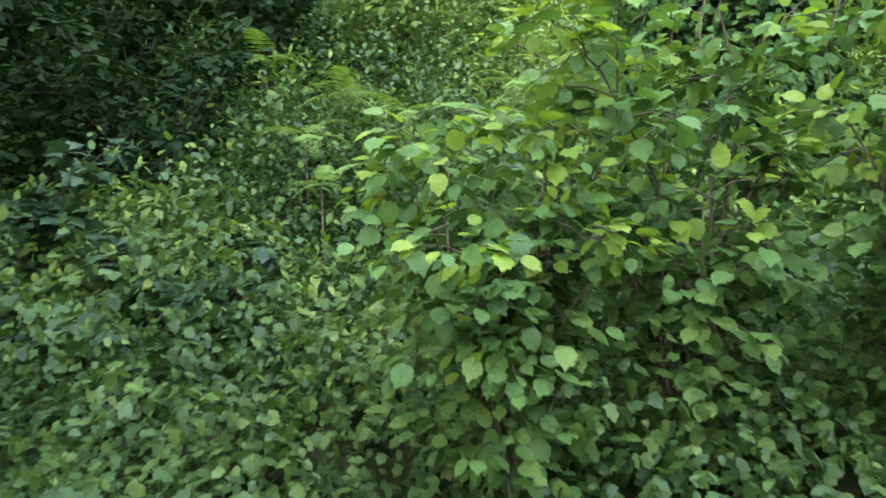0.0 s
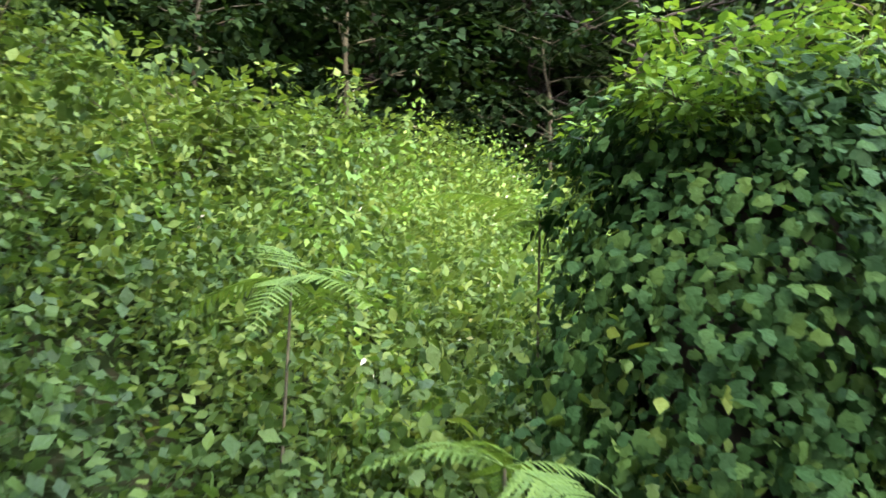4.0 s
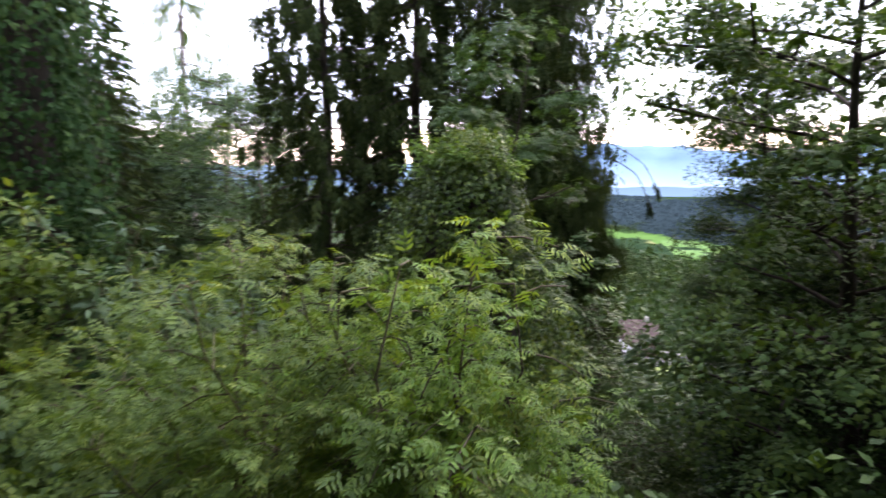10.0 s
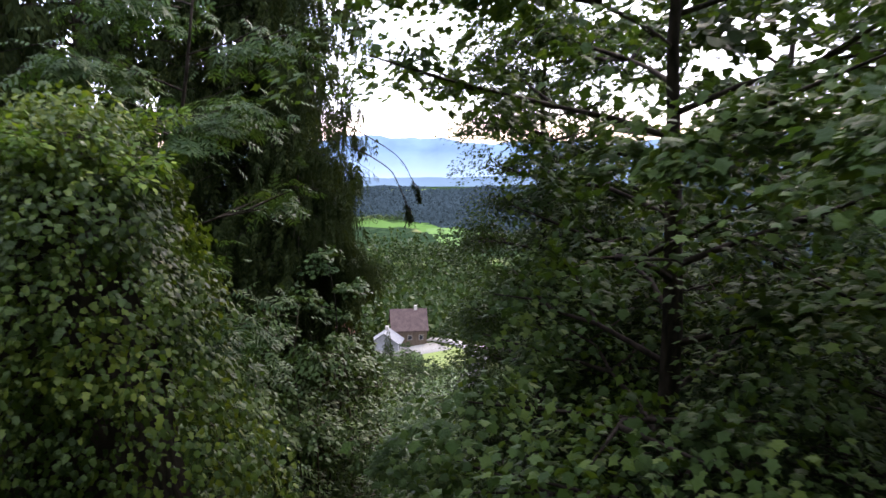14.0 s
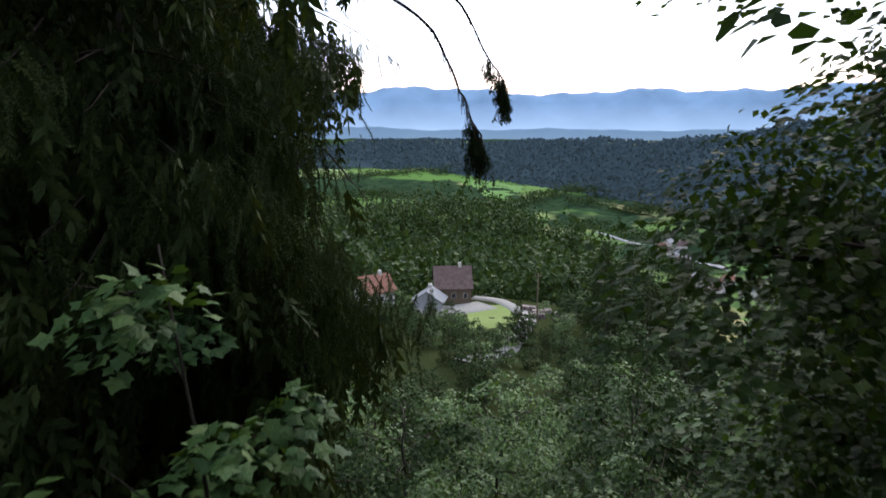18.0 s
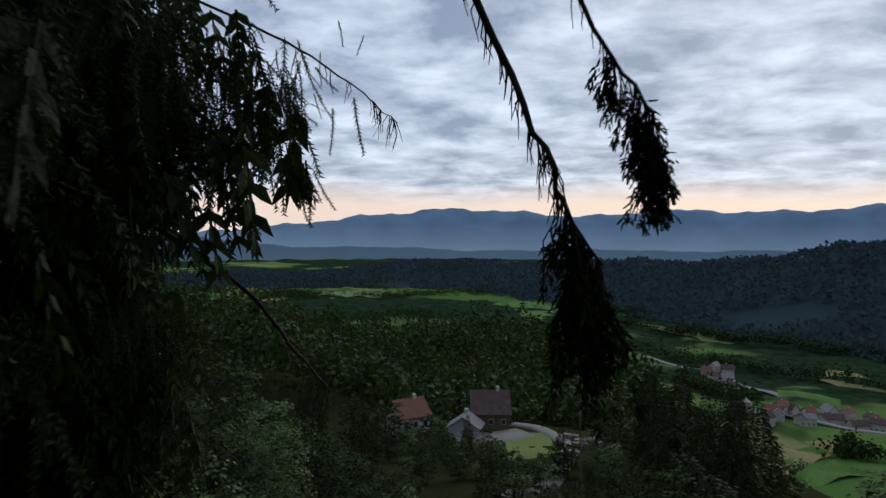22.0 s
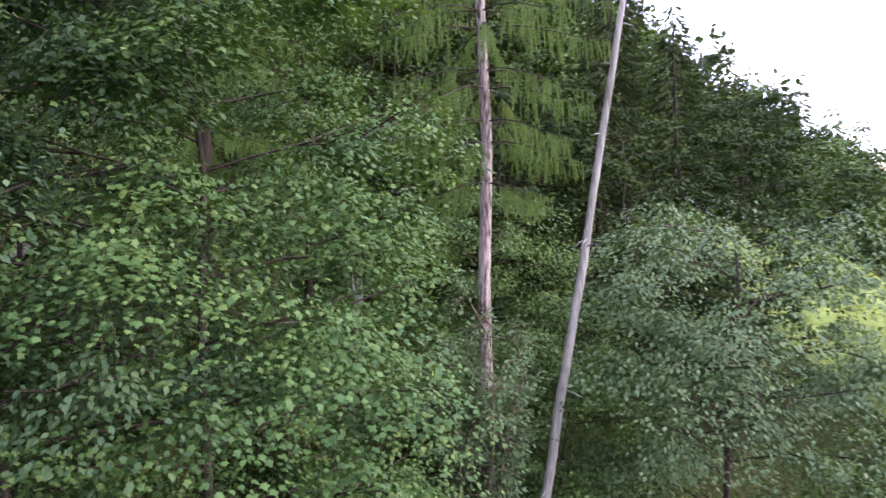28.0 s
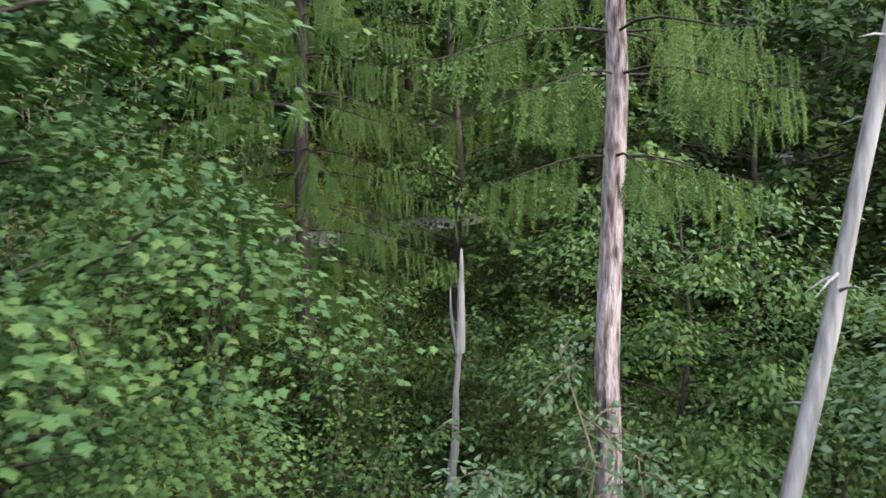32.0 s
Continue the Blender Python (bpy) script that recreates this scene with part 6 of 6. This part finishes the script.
def box(bm, x0, y0, z0, x1, y1, z1):
    m = bmesh.ops.create_cube(bm, size=1.0)
    bmesh.ops.scale(bm, vec=(x1 - x0, y1 - y0, z1 - z0), verts=m["verts"])
    bmesh.ops.translate(bm, vec=((x0 + x1) / 2, (y0 + y1) / 2, (z0 + z1) / 2), verts=m["verts"])


def boxed(name, dims, mat, parent, label="", bevel=0.0):
    bm = bmesh.new()
    box(bm, *dims)
    if bevel:
        bmesh.ops.bevel(bm, geom=bm.edges[:], offset=bevel, segments=1, affect="EDGES")
    return part(name, bm, mat, parent, label)


wall = thing("retaining_wall", (-26.85, 43.5, -8.0), "grey concrete retaining wall with a pale coping", "wall", turn=0)
boxed("wall_face", (-0.25, -1.6, -1.5, 0.25, 1.5, 1.9), M_CONCRETE, wall, bevel=0.02)
boxed("coping", (-0.32, -1.65, 1.9, 0.32, 1.55, 2.05), M_PLASTER, wall, "pale concrete coping", 0.02)
boxed("end_block", (-1.2, 1.56, 0.9, 0.2, 2.0, 2.6), M_CONCRETE, wall, bevel=0.02)
rail = thing("guard_rail", (-47, 55.2, float(ground_z(-47, 55.2))), "galvanised guard rail beside the road", "guard rail", turn=4)
boxed("beam", (-5, -0.04, 0.55, 5, 0.04, 0.85), M_METAL, rail, bevel=0.01)
for i in range(6):
    boxed("post", (-4.8 + 1.92 * i - 0.05, 0.05, -0.3, -4.8 + 1.92 * i + 0.05, 0.15, 0.8), M_METAL, rail)


# ---- farm and village ----
def house(place, wide, deep, eave, rise, turn, wall_mat, roof_mat, label, group="", over=0.5, storeys=1, timber=False, chimney=True, windows=3, name="house"):
    """A gabled house: walls with gables, two roof slopes with thickness, windows with frames, a door, a chimney."""
    e = thing(name, place, label, "house", group, turn=turn)
    a, b = wide / 2, deep / 2
    bm = bmesh.new()
    vs = [bm.verts.new(c) for c in [(-a, -b, -1.5), (a, -b, -1.5), (a, b, -1.5), (-a, b, -1.5), (-a, -b, eave), (a, -b, eave), (a, b, eave), (-a, b, eave), (-a, 0, eave + rise), (a, 0, eave + rise)]]
    for f in [(0, 1, 5, 4), (2, 3, 7, 6), (1, 2, 6, 9, 5), (3, 0, 4, 8, 7), (0, 3, 2, 1)]:
        bm.faces.new([vs[i] for i in f])
    part("wall", bm, wall_mat, e)
    slope = rise / b
    for s in (-1, 1):
        bm = bmesh.new()
        o = [(-a - over, s * (b + over), eave - slope * over), (a + over, s * (b + over), eave - slope * over), (a + over, 0, eave + rise), (-a - over, 0, eave + rise)]
        lo = [bm.verts.new((x, y, z + 0.03)) for x, y, z in o]
        hi = [bm.verts.new((x, y, z + 0.25)) for x, y, z in o]
        for f in [lo, hi[::-1], [lo[0], hi[0], hi[1], lo[1]], [lo[1], hi[1], hi[2], lo[2]], [lo[2], hi[2], hi[3], lo[3]], [lo[3], hi[3], hi[0], lo[0]]]:
            bm.faces.new(f)
        part("roof", bm, roof_mat, e)
    if timber:
        boxed("timber_front", (-a - 0.06, -b - 0.1, eave * 0.5, a + 0.06, -b - 0.02, eave - 0.05), M_TIMBER, e, "dark timber upper front")
    for k in range(windows):
        x = -a + wide * (k + 0.5) / windows
        for st in range(storeys):
            z = 0.9 + 2.7 * st
            for s in (-1, 1):
                w = boxed("window", (x - 0.5, s * (b + 0.12) - 0.04, z, x + 0.5, s * (b + 0.12) + 0.04, z + 1.2), M_PLASTER, e, "white window frame")
                boxed("pane", (x - 0.42, s * (b + 0.17) - 0.02, z + 0.08, x + 0.42, s * (b + 0.17) + 0.02, z + 1.12), M_WINDOW, w)
    if chimney:
        boxed("chimney", (a * 0.35, -0.4, eave + rise * 0.6, a * 0.35 + 0.7, 0.4, eave + rise + 1.0), M_PLASTER, e)
    return e


house((1.0, 166, -43.2), 8.0, 8.6, 3.4, 3.9, 4, M_TIMBER, M_TILE, "farmhouse with a steep red-brown tiled roof and timber front", timber=True, storeys=1, name="farmhouse")
house((-4.2, 158, -43.6), 5.0, 6.5, 2.2, 2.2, 80, M_CONCRETE, M_ASPHALT, "low farm building with a grey roof beside the yard", windows=2, name="outbuilding")
house((-17, 163, -43.5), 7, 7, 3.2, 3.0, 35, M_PLASTER, M_TILE_ORANGE, "house with an orange tiled roof among trees", name="house")
ribbon("yard", [(-6, 153), (2, 155), (9, 160)], 8, M_GRAVEL, "pale gravel farmyard", "yard", 0.15)
ribbon("road", [(6, 168), (11.8, 165), (15.5, 155), (16.8, 144), (14.5, 135), (10, 122), (2, 110)], 3.4, M_GRAVEL, "pale gravel farm road round the yard", "road", 0.2)
patch("lawn", 4, 136, 13.5, 160, 14, M_TURF, "green lawn beside the farm road", "grass", 0.1)
rng3 = np.random.default_rng(31)
for i in range(7):
    x, y = rng3.uniform(17.5, 24), rng3.uniform(140, 158)
    st = thing("timber_stack", on_ground(x, y), "stack of pale sawn timber by the road", "timber", "timber stacks", turn=rng3.uniform(0, 180))
    for k in range(4):
        boxed("board", (-1.6, -0.7, 0.28 * k, 1.6, 0.7, 0.28 * k + 0.24), M_BARK_LARCH, st, bevel=0.02)
pole = thing("utility_pole", on_ground(17.3, 139), "thin dark wooden utility pole by the farm road", "pole")
pt = Tris()
pt.tube([(0, 0, -0.5), (0, 0, 5), (0, 0, 9.5)], [0.14, 0.12, 0.1], 8)
pt.make("post", M_TIMBER, pole)
boxed("crossarm", (-0.8, -0.06, 8.9, 0.8, 0.06, 9.05), M_TIMBER, pole)



def field(corners, mat, label):
    """A field on the valley floor between four corners, a hand above the ground sheet."""
    a, b, c, d = (np.array(q, float) for q in corners)
    n = 14
    u, w = np.meshgrid(np.linspace(0, 1, n), np.linspace(0, 1, n))
    u, w = u[..., None], w[..., None]
    p = (a * (1 - u) + b * u) * (1 - w) + (d * (1 - u) + c * u) * w
    p = p + 2.5 * np.sin(p[..., ::-1] * 0.045)
    v = np.concatenate([p, (ground_z(p[..., 0], p[..., 1]) + 0.5)[..., None]], -1).reshape(-1, 3)
    i, j = np.meshgrid(np.arange(n - 1), np.arange(n - 1), indexing="ij")
    k = (i * n + j).ravel()
    f = np.concatenate([np.stack([k, k + 1, k + n + 1], -1), np.stack([k, k + n + 1, k + n], -1)])
    return tagged(mesh_object("field", v, f, mat, smooth=True), label, "field", kind="structure")


field([(154, 361), (261, 423), (254, 460), (228, 460)], M_FIELD_GREEN, "bright green mown field below the village")
field([(166, 455), (224, 462), (168, 390), (146, 368)], M_FIELD_TAN, "pale stubble field beside the green meadow")
field([(238, 600), (273, 560), (258, 516), (223, 548)], M_FIELD_GREEN, "green field strip between hedgerows")
field([(293, 632), (324, 535), (346, 558), (332, 684)], M_FIELD_TAN, "tan field strip along the valley")
field([(205, 1035), (262, 828), (292, 828), (255, 972)], M_FIELD_PALE, "light green field on the plain")
field([(45, 1270), (140, 1225), (92, 1005), (62, 1036)], M_FIELD_GREEN, "green field behind the wooded knoll")
field([(236, 1002), (283, 945), (254, 896), (232, 930)], M_FIELD_TAN, "pale stubble field on the plain")
field([(-165, 1820), (-40, 1920), (-24, 1640), (-120, 1490)], M_FIELD_PALE, "pale field on the far plain")
field([(-330, 1500), (-210, 1560), (-190, 1330), (-310, 1290)], M_FIELD_PALE, "light green field on the far plain")
field([(-620, 1330), (-470, 1420), (-420, 1220), (-560, 1160)], M_FIELD_GREEN, "green field on the far plain")

VILLAGE = "houses of the village"
for i in range(34):
    u = i / 33
    if i < 22:
        x, y = 178 + 95 * u * 1.5 + rng3.uniform(-9, 9), 512 - 20 * u + rng3.uniform(-24, 24)
    elif i < 28:
        x, y = 215 + rng3.uniform(-16, 18), 630 + rng3.uniform(-40, 40)
    else:
        x, y = 262 + rng3.uniform(-12, 30), 440 + rng3.uniform(-25, 30)
    house((x, y, float(ground_z(x, y))), rng3.uniform(8, 12), rng3.uniform(7, 9), rng3.uniform(3.2, 5.5), rng3.uniform(2.6, 3.6), rng3.uniform(0, 180), M_PLASTER,
          (M_TILE, M_TILE_ORANGE, M_ASPHALT, M_TILE)[i % 4], ("house with brown roof in the valley village", "house with orange roof in the valley village", "house with grey roof in the valley village", "house with brown roof in the valley village")[i % 4], VILLAGE, storeys=1)
ribbon("road", [(120, 535), (175, 522), (225, 505), (262, 470), (300, 440), (380, 415)], 7, M_ASPHALT, "grey road through the village", "road", 0.4, 10)
ribbon("road", [(160, 760), (200, 690), (222, 620), (240, 560), (250, 505)], 6, M_ASPHALT, "grey road along the valley", "road", 0.4, 10)


def hedge(line, n, wide):
    line = np.asarray(line, float)
    k = np.linspace(0, 1, len(line))
    n = 2 * n
    u = rng3.random(n)
    return np.stack([np.interp(u, k, line[:, i]) for i in range(2)], -1) + rng3.normal(0, wide, (n, 2))


rows = [hedge([(170, 980), (300, 830), (480, 690)], 200, 5), hedge([(230, 900), (340, 790), (520, 640)], 150, 4), hedge([(150, 800), (230, 700), (330, 610), (470, 540)], 200, 5),
        hedge([(330, 560), (420, 500)], 90, 5), hedge([(170, 620), (200, 560)], 80, 8), hedge([(60, 900), (190, 1100), (420, 1000)], 300, 10),
        hedge([(215, 440), (222, 425)], 40, 5), hedge([(-200, 1300), (60, 1500), (300, 1400)], 420, 22), hedge([(-500, 1100), (-250, 950), (-60, 1050)], 420, 25),
        hedge([(-700, 1700), (-300, 1600), (0, 1750)], 420, 30), hedge([(-420, 1350), (-330, 1330)], 240, 30), hedge([(300, 1250), (520, 1150), (760, 900)], 420, 25)]
far_wood("valley_woods", "hedgerows and small woods between the valley fields", np.concatenate(rows), 6.5, M_WOOD_FAR, 203, n=12, clump=0.3)
